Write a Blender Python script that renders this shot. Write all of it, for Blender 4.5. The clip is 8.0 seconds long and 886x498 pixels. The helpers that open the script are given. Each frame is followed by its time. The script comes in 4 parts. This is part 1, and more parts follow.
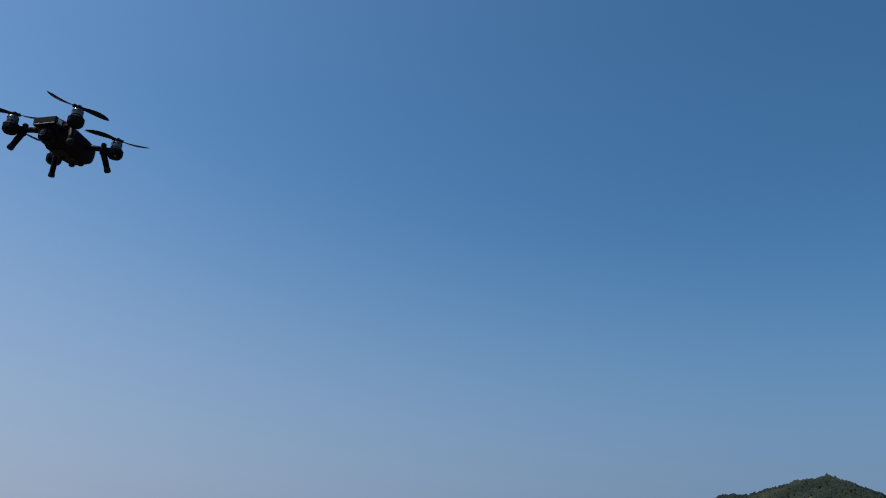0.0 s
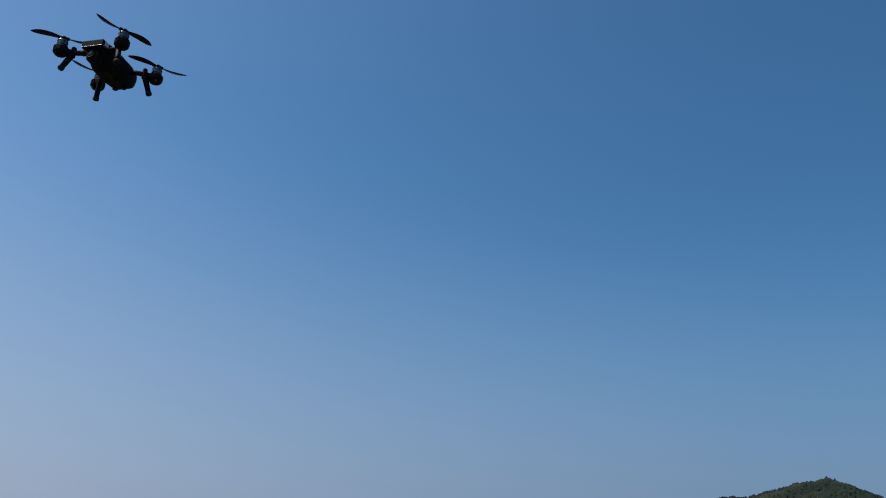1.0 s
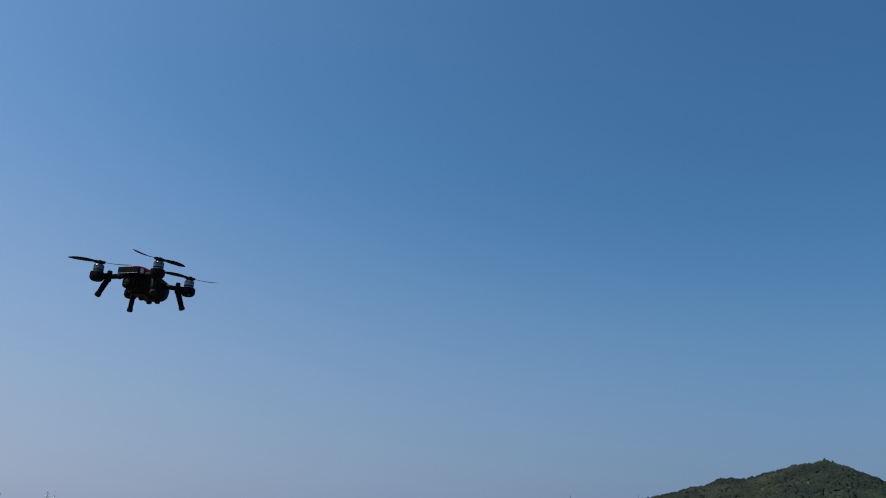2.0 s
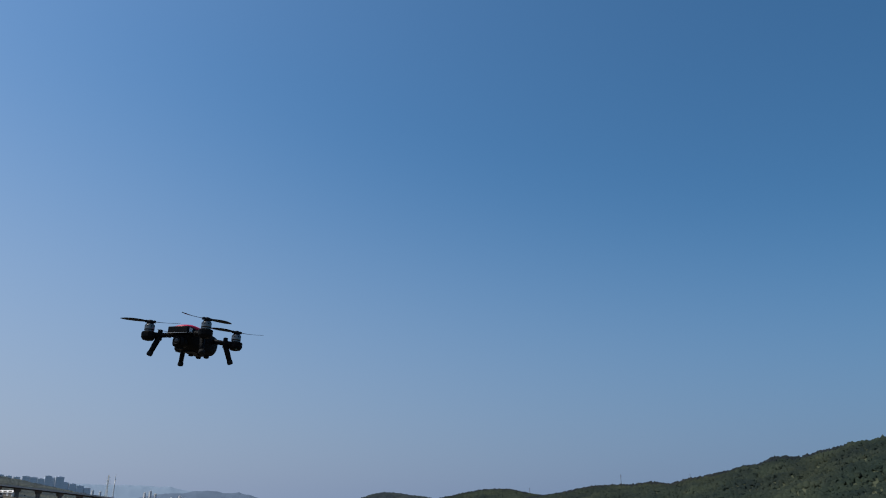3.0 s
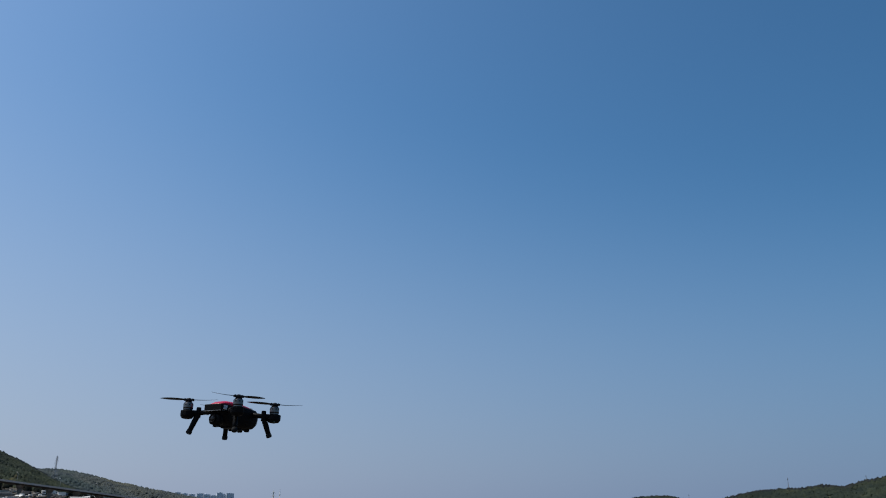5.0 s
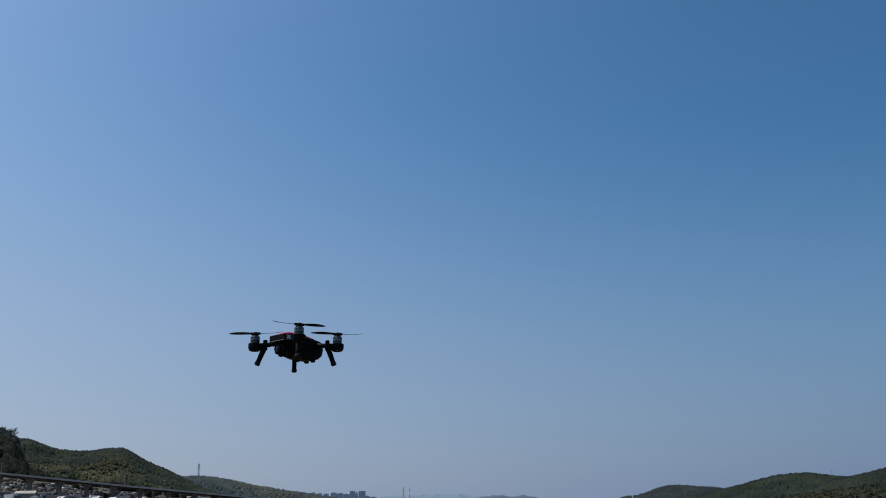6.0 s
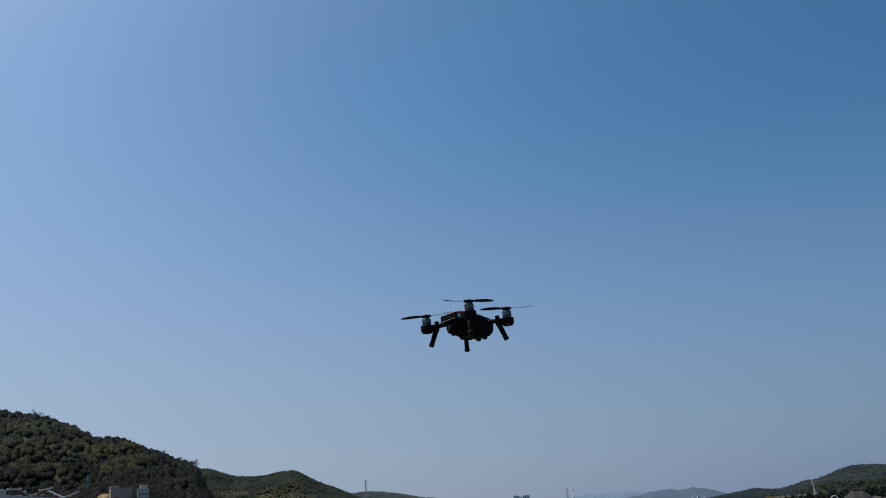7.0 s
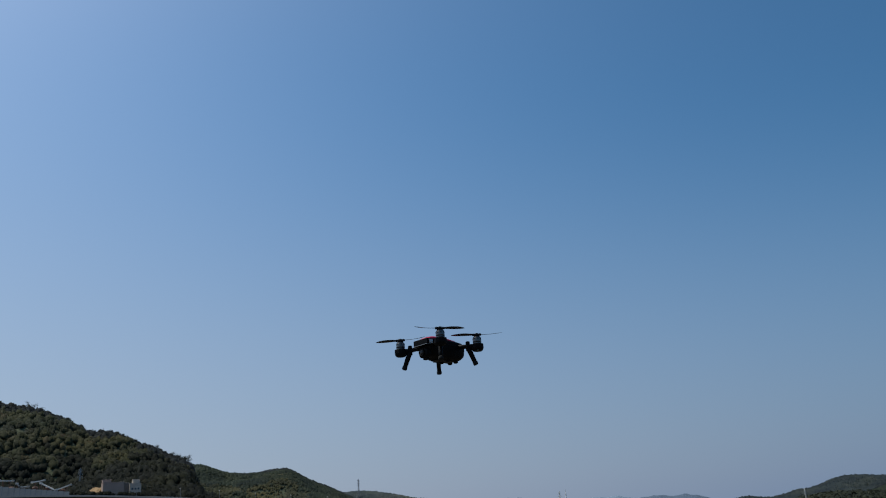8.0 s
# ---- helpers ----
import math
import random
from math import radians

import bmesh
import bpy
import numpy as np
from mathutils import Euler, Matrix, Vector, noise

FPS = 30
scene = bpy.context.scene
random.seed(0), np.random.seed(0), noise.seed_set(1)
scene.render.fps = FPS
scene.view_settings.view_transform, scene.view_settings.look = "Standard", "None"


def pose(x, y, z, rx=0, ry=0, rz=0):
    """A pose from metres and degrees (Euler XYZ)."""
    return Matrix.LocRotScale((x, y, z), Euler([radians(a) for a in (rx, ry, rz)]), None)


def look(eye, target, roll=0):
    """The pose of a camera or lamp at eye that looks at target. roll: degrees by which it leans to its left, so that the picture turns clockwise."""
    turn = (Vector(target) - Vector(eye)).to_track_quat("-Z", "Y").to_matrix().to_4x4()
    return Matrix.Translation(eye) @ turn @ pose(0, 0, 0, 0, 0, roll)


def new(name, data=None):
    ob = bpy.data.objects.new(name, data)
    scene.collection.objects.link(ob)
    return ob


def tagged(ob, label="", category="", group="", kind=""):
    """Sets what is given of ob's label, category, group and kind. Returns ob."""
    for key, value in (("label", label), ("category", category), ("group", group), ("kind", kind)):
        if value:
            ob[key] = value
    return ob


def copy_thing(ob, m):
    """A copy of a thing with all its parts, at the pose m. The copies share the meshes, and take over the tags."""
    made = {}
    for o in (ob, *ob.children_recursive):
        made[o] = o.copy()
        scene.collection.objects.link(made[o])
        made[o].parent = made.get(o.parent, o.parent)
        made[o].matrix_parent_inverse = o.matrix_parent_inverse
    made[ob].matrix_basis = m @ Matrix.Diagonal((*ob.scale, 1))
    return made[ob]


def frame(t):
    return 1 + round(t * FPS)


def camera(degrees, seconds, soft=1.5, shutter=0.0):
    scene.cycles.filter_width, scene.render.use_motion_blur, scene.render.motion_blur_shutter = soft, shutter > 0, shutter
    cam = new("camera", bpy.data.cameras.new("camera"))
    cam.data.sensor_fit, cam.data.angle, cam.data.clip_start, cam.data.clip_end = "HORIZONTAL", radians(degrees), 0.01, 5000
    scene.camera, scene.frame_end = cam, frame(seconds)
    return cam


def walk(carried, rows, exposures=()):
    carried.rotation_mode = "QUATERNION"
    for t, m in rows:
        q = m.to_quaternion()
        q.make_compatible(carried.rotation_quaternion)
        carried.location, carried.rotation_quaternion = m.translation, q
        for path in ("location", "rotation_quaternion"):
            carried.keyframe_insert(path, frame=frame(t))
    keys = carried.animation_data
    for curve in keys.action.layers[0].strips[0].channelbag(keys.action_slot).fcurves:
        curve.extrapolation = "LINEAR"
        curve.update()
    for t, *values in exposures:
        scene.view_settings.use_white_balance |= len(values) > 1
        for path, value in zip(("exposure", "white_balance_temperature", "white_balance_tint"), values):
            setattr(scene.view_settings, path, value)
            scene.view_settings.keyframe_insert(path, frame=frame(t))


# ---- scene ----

# The camera: one lens, and its way below and before the hovering drone.
def aim(x, y, z, bearing, climb, lean):
    """A pose at x, y, z that looks along a bearing (degrees to the right of +y), climbing and leaning by so many degrees."""
    b, c = radians(bearing), radians(climb)
    eye = Vector((x, y, z))
    return look(eye, eye + Vector((math.sin(b) * math.cos(c), math.cos(b) * math.cos(c), math.sin(c))), lean)


WAY = [
    (0, 0.13, -2.878, 2.046, 25.21, 20.54, 1.59),
    (0.3, 0.109, -2.907, 1.854, 25.23, 20.74, 1.58),
    (0.5, 0.104, -2.935, 1.656, 25.23, 20.76, 1.72),
    (0.7, 0.099, -2.966, 1.586, 25.18, 20.79, 1.87),
    (1, 0.041, -2.931, 1.675, 25.18, 20.63, 1.85),
    (1.2, -0.007, -2.942, 1.798, 25.16, 20.72, 1.96),
    (1.5, -0.101, -2.983, 2.089, 25.13, 20.34, 1.92),
    (1.7, -0.166, -3.088, 2.271, 25.18, 19.92, 1.82),
    (2.8, -0.308, -3.359, 2.749, 25.14, 18.04, 2.28),
    (3, -0.277, -3.343, 2.742, 21.92, 17.98, 1.6),
    (3.2, -0.274, -3.282, 2.715, 18.32, 18.1, 1.33),
    (3.5, -0.2, -3.296, 2.686, 16.74, 18.2, 1.44),
    (3.8, -0.107, -3.373, 2.677, 16.57, 18.21, 1.45),
    (4, -0.05, -3.37, 2.767, 16.51, 18.24, 1.43),
    (4.2, -0.014, -3.443, 2.903, 16.45, 18.33, 1.4),
    (5.3, 0.216, -3.405, 2.984, 9, 18.27, -0.19),
    (5.5, 0.26, -3.383, 2.885, 7.11, 18.09, -0.9),
    (5.8, 0.354, -3.355, 2.75, 4.7, 17.89, -1.49),
    (6, 0.399, -3.378, 2.695, 3.88, 17.92, -1.86),
    (6.2, 0.393, -3.285, 2.679, 1.81, 18.04, -2.93),
    (6.3, 0.372, -3.248, 2.664, -1.44, 18.37, -3.64),
    (6.4, 0.338, -3.223, 2.664, -4.78, 18.57, -4.86),
    (6.5, 0.313, -3.247, 2.644, -6.38, 18.78, -5.71),
    (6.7, 0.294, -3.277, 2.617, -7.03, 18.82, -6.35),
    (7, 0.28, -3.319, 2.579, -6.03, 18.82, -5.72),
    (7.2, 0.299, -3.347, 2.555, -5.79, 18.79, -4.97),
    (7.5, 0.341, -3.391, 2.555, -5.86, 18.81, -4.47),
    (7.7, 0.36, -3.388, 2.593, -5.78, 18.83, -4.62),
    (8, 0.413, -3.505, 2.629, -5.88, 18.87, -4.48),
]
cam = camera(57.4, 8.0, soft=1.05)
walk(cam, [(t, aim(*row)) for t, *row in WAY], [(0.0, 0.16, 6550, 6.5), (4.0, 0.14, 6500, 6.5), (5.5, 0.07, 6500, 5.5), (6.5, -0.05, 6450, 4.0), (8.0, -0.07, 6500, 3.0)])

# ---- light ----
SUN_BEARING, SUN_HEIGHT = -76.0, 60.0
world = bpy.data.worlds.new("sky")
scene.world = world
world.use_nodes = True
wn = world.node_tree
sky = wn.nodes.new("ShaderNodeTexSky")
sky.sky_type = "NISHITA"
sky.sun_disc = False
sky.sun_elevation, sky.sun_rotation = radians(SUN_HEIGHT), radians(SUN_BEARING)
sky.air_density, sky.dust_density, sky.ozone_density = 0.9, 2.2, 5.0
sky.altitude = 0
back = wn.nodes["Background"]
back.inputs["Strength"].default_value = 0.116
depth = wn.nodes.new("ShaderNodeHueSaturation")
depth.inputs["Saturation"].default_value = 1.24
depth.inputs["Hue"].default_value = 0.493
wn.links.new(sky.outputs["Color"], depth.inputs["Color"])
# the valley's haze pales the low sky all round, more so towards the sun's side
way_up = wn.nodes.new("ShaderNodeTexCoord")
split = wn.nodes.new("ShaderNodeSeparateXYZ")
band = wn.nodes.new("ShaderNodeMapRange")
band.interpolation_type = "SMOOTHSTEP"
band.inputs["From Min"].default_value, band.inputs["From Max"].default_value = -0.02, 0.34
band.inputs["To Min"].default_value, band.inputs["To Max"].default_value = 0.85, 0.0
haze = wn.nodes.new("ShaderNodeMix")
haze.data_type = "RGBA"
tint = wn.nodes.new("ShaderNodeMix")
tint.data_type = "RGBA"
tint.inputs[6].default_value, tint.inputs[7].default_value = (3.0, 3.32, 4.32, 1), (1.3, 2.05, 3.65, 1)
sunward = wn.nodes.new("ShaderNodeMapRange")
sunward.inputs["From Min"].default_value, sunward.inputs["From Max"].default_value = -0.6, 0.75
wn.links.new(split.outputs["X"], sunward.inputs["Value"])
wn.links.new(sunward.outputs["Result"], tint.inputs["Factor"])
wn.links.new(tint.outputs[2], haze.inputs[7])
wn.links.new(way_up.outputs["Generated"], split.inputs["Vector"])
wn.links.new(split.outputs["Z"], band.inputs["Value"])
wn.links.new(band.outputs["Result"], haze.inputs["Factor"])
wn.links.new(depth.outputs["Color"], haze.inputs[6])
# the whole sky grows lighter towards the sun's side
lean_to = wn.nodes.new("ShaderNodeVectorMath")
lean_to.operation = "DOT_PRODUCT"
lean_to.inputs[1].default_value = (math.sin(radians(SUN_BEARING)), math.cos(radians(SUN_BEARING)), 0)
wn.links.new(way_up.outputs["Generated"], lean_to.inputs[0])
gain = wn.nodes.new("ShaderNodeMapRange")
gain.inputs["From Min"].default_value, gain.inputs["From Max"].default_value = -1.0, 1.0
gain.inputs["To Min"].default_value, gain.inputs["To Max"].default_value = 0.80, 1.20
wn.links.new(lean_to.outputs["Value"], gain.inputs["Value"])
reach = wn.nodes.new("ShaderNodeMapRange")
reach.inputs["From Min"].default_value, reach.inputs["From Max"].default_value = -0.7, 0.7
reach.inputs["To Min"].default_value, reach.inputs["To Max"].default_value = 0.34, 0.62
wn.links.new(lean_to.outputs["Value"], reach.inputs["Value"])
wn.links.new(reach.outputs["Result"], band.inputs["From Max"])
lit = wn.nodes.new("ShaderNodeVectorMath")
lit.operation = "SCALE"
wn.links.new(haze.outputs[2], lit.inputs[0])
wn.links.new(gain.outputs["Result"], lit.inputs["Scale"])
wn.links.new(lit.outputs["Vector"], back.inputs["Color"])

sun = new("sun", bpy.data.lights.new("sun", "SUN"))
sun.data.energy, sun.data.angle, sun.data.color = 2.6, radians(0.5), (1.0, 0.95, 0.88)
sb, sh = radians(SUN_BEARING), radians(SUN_HEIGHT)
sun.matrix_world = look((0, 0, 60), Vector((0, 0, 60)) - Vector((math.sin(sb) * math.cos(sh), math.cos(sb) * math.cos(sh), math.sin(sh))))

# ---- materials ----
def nodes_of(name):
    mat = bpy.data.materials.new(name)
    mat.use_nodes = True
    nt = mat.node_tree
    return mat, nt, nt.nodes["Principled BSDF"]


def noise_node(nt, scale, detail=4.0, rough=0.55):
    tc = nt.nodes.new("ShaderNodeTexCoord")
    tex = nt.nodes.new("ShaderNodeTexNoise")
    tex.inputs["Scale"].default_value, tex.inputs["Detail"].default_value, tex.inputs["Roughness"].default_value = scale, detail, rough
    nt.links.new(tc.outputs["Object"], tex.inputs["Vector"])
    return tex


def ramp_node(nt, source, stops):
    ramp = nt.nodes.new("ShaderNodeValToRGB")
    while len(ramp.color_ramp.elements) < len(stops):
        ramp.color_ramp.elements.new(0.5)
    for el, (at, col) in zip(ramp.color_ramp.elements, stops):
        el.position, el.color = at, (*col, 1)
    nt.links.new(source, ramp.inputs["Fac"])
    return ramp


def mix_node(nt, fac, a, b, kind="MIX"):
    m = nt.nodes.new("ShaderNodeMix")
    m.data_type, m.blend_type = "RGBA", kind
    if isinstance(fac, float):
        m.inputs["Factor"].default_value = fac
    else:
        nt.links.new(fac, m.inputs["Factor"])
    for sock, val in ((m.inputs[6], a), (m.inputs[7], b)):
        if isinstance(val, tuple):
            sock.default_value = (*val, 1)
        else:
            nt.links.new(val, sock)
    return m.outputs[2]


def bump_node(nt, bsdf, source, strength, distance):
    b = nt.nodes.new("ShaderNodeBump")
    b.inputs["Strength"].default_value, b.inputs["Distance"].default_value = strength, distance
    nt.links.new(source, b.inputs["Height"])
    nt.links.new(b.outputs["Normal"], bsdf.inputs["Normal"])


def plain(name, low, high, scale, rough=0.6, metal=0.0, bump=0.2, depth=0.001, fine=9.0, gloss=0.35):
    """A surface that drifts between two colours, with a finer grain and relief on top."""
    mat, nt, bsdf = nodes_of(name)
    big, small = noise_node(nt, scale), noise_node(nt, scale * fine, 6.0)
    col = ramp_node(nt, big.outputs["Fac"], ((0.3, low), (0.7, high))).outputs["Color"]
    grain = ramp_node(nt, small.outputs["Fac"], ((0.3, (0.82, 0.82, 0.82)), (0.7, (1.0, 1.0, 1.0)))).outputs["Color"]
    nt.links.new(mix_node(nt, 1.0, col, grain, "MULTIPLY"), bsdf.inputs["Base Color"])
    rr = nt.nodes.new("ShaderNodeMapRange")
    rr.inputs["To Min"].default_value, rr.inputs["To Max"].default_value = rough - 0.08, rough + 0.08
    nt.links.new(small.outputs["Fac"], rr.inputs["Value"])
    nt.links.new(rr.outputs["Result"], bsdf.inputs["Roughness"])
    bsdf.inputs["Metallic"].default_value = metal
    bsdf.inputs["Specular IOR Level"].default_value = gloss
    bump_node(nt, bsdf, small.outputs["Fac"], bump, depth)
    return mat


def foliage(name, stops):
    """Leaves: each tree takes its own tone, the leaves in it vary, and some light comes through them."""
    mat, nt, bsdf = nodes_of(name)
    att = nt.nodes.new("ShaderNodeAttribute")
    att.attribute_name = "tone"
    tone = ramp_node(nt, att.outputs["Fac"], stops).outputs["Color"]
    patch = noise_node(nt, 0.016, 5.0, 0.65)
    shift = ramp_node(nt, patch.outputs["Fac"], ((0.36, (0.62, 0.68, 0.76)), (0.64, (1.40, 1.34, 1.12)))).outputs["Color"]
    geo = nt.nodes.new("ShaderNodeNewGeometry")
    leaf = ramp_node(nt, geo.outputs["Random Per Island"], ((0.0, (0.95, 0.95, 0.95)), (1.0, (1.05, 1.05, 1.04)))).outputs["Color"]
    stand_of = noise_node(nt, 0.0045, 3.0)
    wide = ramp_node(nt, stand_of.outputs["Fac"], ((0.34, (0.72, 0.86, 0.86)), (0.5, (1.0, 1.0, 1.0)), (0.66, (1.12, 1.04, 0.9)))).outputs["Color"]
    col = mix_node(nt, 1.0, mix_node(nt, 1.0, mix_node(nt, 1.0, tone, shift, "MULTIPLY"), wide, "MULTIPLY"), leaf, "MULTIPLY")
    nt.links.new(col, bsdf.inputs["Base Color"])
    bsdf.inputs["Roughness"].default_value = 0.8
    bsdf.inputs["Specular IOR Level"].default_value = 0.1
    thin = nt.nodes.new("ShaderNodeBsdfTranslucent")
    nt.links.new(col, thin.inputs["Color"])
    both = nt.nodes.new("ShaderNodeMixShader")
    both.inputs["Fac"].default_value = 0.3
    nt.links.new(bsdf.outputs["BSDF"], both.inputs[1])
    nt.links.new(thin.outputs["BSDF"], both.inputs[2])
    nt.links.new(both.outputs["Shader"], nt.nodes["Material Output"].inputs["Surface"])
    return mat


black_plastic = plain("black_plastic", (0.0035, 0.0035, 0.0036), (0.006, 0.006, 0.006), 30, 0.5, 0, 0.25, 0.0004, gloss=0.08)
matt_plastic = plain("matt_plastic", (0.004, 0.004, 0.004), (0.008, 0.0075, 0.0075), 22, 0.62, 0, 0.3, 0.0004, gloss=0.08)
rubber = plain("rubber", (0.005, 0.005, 0.005), (0.009, 0.009, 0.009), 60, 0.85, 0, 0.3, 0.0003)
prop_plastic = plain("prop_plastic", (0.006, 0.006, 0.007), (0.01, 0.01, 0.011), 25, 0.45, 0, 0.15, 0.0003, gloss=0.2)
red_paint = plain("red_paint", (0.52, 0.012, 0.045), (0.62, 0.02, 0.065), 14, 0.36, 0, 0.08, 0.0002, gloss=0.22)
bell_metal = plain("bell_metal", (0.10, 0.10, 0.10), (0.17, 0.17, 0.165), 40, 0.24, 1.0, 0.1, 0.0002)
trim_metal = plain("trim_metal", (0.42, 0.40, 0.37), (0.52, 0.50, 0.46), 40, 0.3, 1.0, 0.1, 0.0002)
white_plastic = plain("white_plastic", (0.72, 0.72, 0.70), (0.78, 0.78, 0.76), 30, 0.45, 0, 0.1, 0.0002)
lens_glass = plain("lens_glass", (0.003, 0.0035, 0.005), (0.005, 0.0055, 0.007), 30, 0.12, 0, 0.0, 0.0001)
led_lens = plain("led_lens", (0.03, 0.05, 0.03), (0.04, 0.06, 0.04), 30, 0.2, 0, 0.0, 0.0001)
wood_leaves = foliage("wood_leaves", ((0.0, (0.039, 0.042, 0.027)), (0.4, (0.045, 0.050, 0.029)), (0.7, (0.053, 0.055, 0.033)), (0.9, (0.061, 0.060, 0.035)), (0.97, (0.068, 0.061, 0.037)), (1.0, (0.068, 0.055, 0.038))))
slope_leaves = foliage("slope_leaves", ((0.0, (0.033, 0.045, 0.037)), (0.5, (0.038, 0.050, 0.040)), (0.85, (0.042, 0.055, 0.043)), (1.0, (0.050, 0.060, 0.046))))
# Haze of distance is put into these two far hills' leaf colours.
hazed_leaves = foliage("hazed_leaves", ((0.0, (0.041, 0.055, 0.066)), (0.5, (0.045, 0.059, 0.069)), (1.0, (0.050, 0.062, 0.072))))
hazed_pale_leaves = foliage("hazed_pale_leaves", ((0.0, (0.083, 0.097, 0.106)), (0.5, (0.088, 0.103, 0.110)), (1.0, (0.095, 0.108, 0.114))))
# Near black: shade at the western hill's foot put into leaves; dark bushes too.
shade_bush_leaves = foliage("shade_bush_leaves", ((0.0, (0.012, 0.014, 0.012)), (0.5, (0.016, 0.019, 0.014)), (1.0, (0.020, 0.023, 0.017))))
foot_leaves = foliage("foot_leaves", ((0.0, (0.034, 0.041, 0.031)), (0.5, (0.042, 0.050, 0.037)), (1.0, (0.054, 0.060, 0.044))))
# Shade along the hill crests, put into darker, bluish leaf colours.
crest_shade_leaves = foliage("crest_shade_leaves", ((0.0, (0.018, 0.022, 0.026)), (0.5, (0.022, 0.027, 0.031)), (1.0, (0.028, 0.033, 0.036))))
ridge_shade_leaves = foliage("ridge_shade_leaves", ((0.0, (0.024, 0.030, 0.037)), (0.5, (0.029, 0.035, 0.041)), (1.0, (0.034, 0.040, 0.045))))
scrub_leaves = foliage("scrub_leaves", ((0.0, (0.066, 0.072, 0.046)), (0.5, (0.077, 0.080, 0.051)), (1.0, (0.091, 0.088, 0.059))))
knoll_leaves = foliage("knoll_leaves", ((0.0, (0.07, 0.09, 0.02)), (0.5, (0.12, 0.13, 0.03)), (1.0, (0.18, 0.17, 0.045))))
hill_soil = plain("hill_soil", (0.074, 0.086, 0.054), (0.102, 0.110, 0.070), 0.02, 0.95, 0, 0.8, 2.0, gloss=0.05)
field_soil = plain("field_soil", (0.085, 0.073, 0.056), (0.150, 0.126, 0.096), 0.008, 0.95, 0, 0.6, 0.5, gloss=0.05)
concrete = plain("concrete", (0.54, 0.46, 0.38), (0.64, 0.55, 0.46), 0.15, 0.85, 0, 0.3, 0.03)
warm_concrete = plain("warm_concrete", (0.50, 0.42, 0.36), (0.60, 0.51, 0.44), 0.15, 0.85, 0, 0.3, 0.03)
dark_concrete = plain("dark_concrete", (0.25, 0.21, 0.18), (0.32, 0.27, 0.23), 0.1, 0.85, 0, 0.3, 0.03)
deck_concrete = plain("deck_concrete", (0.085, 0.064, 0.050), (0.125, 0.096, 0.076), 0.12, 0.9, 0, 0.3, 0.03)
pink_render = plain("pink_render", (0.40, 0.30, 0.25), (0.48, 0.36, 0.30), 0.2, 0.85, 0, 0.3, 0.03)
white_paint = plain("white_paint", (0.74, 0.70, 0.64), (0.86, 0.82, 0.76), 0.3, 0.5, 0, 0.2, 0.01)
grey_sheet = plain("grey_sheet", (0.48, 0.43, 0.38), (0.57, 0.52, 0.46), 0.2, 0.5, 0.2, 0.2, 0.01)
yellow_paint = plain("yellow_paint", (0.55, 0.30, 0.03), (0.68, 0.38, 0.05), 0.4, 0.5, 0, 0.2, 0.01)
sand = plain("sand", (0.40, 0.25, 0.12), (0.50, 0.32, 0.16), 0.15, 0.95, 0, 0.7, 0.2)
spoil = plain("spoil", (0.045, 0.043, 0.040), (0.075, 0.071, 0.065), 0.25, 0.95, 0, 0.7, 0.2)
galvanised = plain("galvanised", (0.30, 0.31, 0.32), (0.40, 0.40, 0.41), 0.2, 0.6, 0.2, 0.2, 0.01)
pale_steel = plain("pale_steel", (0.80, 0.77, 0.68), (0.86, 0.83, 0.75), 0.2, 0.7, 0.1, 0.2, 0.01)
rust_paint = plain("rust_paint", (0.18, 0.09, 0.06), (0.26, 0.14, 0.09), 0.2, 0.7, 0.1, 0.2, 0.01)
# High-rise walls: the blue of haze is put into their colour.
hazed_wall = plain("hazed_wall", (0.58, 0.63, 0.70), (0.65, 0.69, 0.76), 0.05, 0.7, 0, 0.2, 0.05)
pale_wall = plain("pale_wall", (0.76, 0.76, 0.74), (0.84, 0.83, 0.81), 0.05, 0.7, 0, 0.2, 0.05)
# Apartment windows kept near the wall tone, with haze put into the colour.
hazed_window = plain("hazed_window", (0.50, 0.55, 0.62), (0.56, 0.61, 0.68), 0.5, 0.5, 0, 0.0, 0.001)
window_glass = plain("window_glass", (0.05, 0.065, 0.08), (0.08, 0.10, 0.12), 0.5, 0.15, 0, 0.0, 0.001)
vehicle_blue = plain("vehicle_blue", (0.06, 0.08, 0.12), (0.09, 0.11, 0.16), 0.4, 0.4, 0, 0.1, 0.005)
dark_sheet = plain("dark_sheet", (0.03, 0.031, 0.034), (0.05, 0.05, 0.053), 0.3, 0.6, 0.1, 0.2, 0.01)
tyre_black = plain("tyre_black", (0.015, 0.015, 0.015), (0.03, 0.03, 0.03), 2.0, 0.9, 0, 0.2, 0.005)

clutter_mix, _nt, _b = nodes_of("clutter_mix")
_g = _nt.nodes.new("ShaderNodeNewGeometry")
_nt.links.new(ramp_node(_nt, _g.outputs["Random Per Island"], ((0.0, (0.07, 0.058, 0.045)), (0.35, (0.12, 0.098, 0.078)), (0.6, (0.20, 0.16, 0.125)), (0.8, (0.15, 0.14, 0.13)), (0.88, (0.40, 0.37, 0.33)), (1.0, (0.82, 0.80, 0.76)))).outputs["Color"], _b.inputs["Base Color"])
_b.inputs["Roughness"].default_value = 0.7
# Blue haze of distance is put into the base colour of both ranges.
hazed_range, _nt, _b = nodes_of("hazed_range")
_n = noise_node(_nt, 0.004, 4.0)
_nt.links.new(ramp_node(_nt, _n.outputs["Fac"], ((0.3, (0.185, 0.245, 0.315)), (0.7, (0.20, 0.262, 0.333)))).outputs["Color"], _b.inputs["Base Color"])
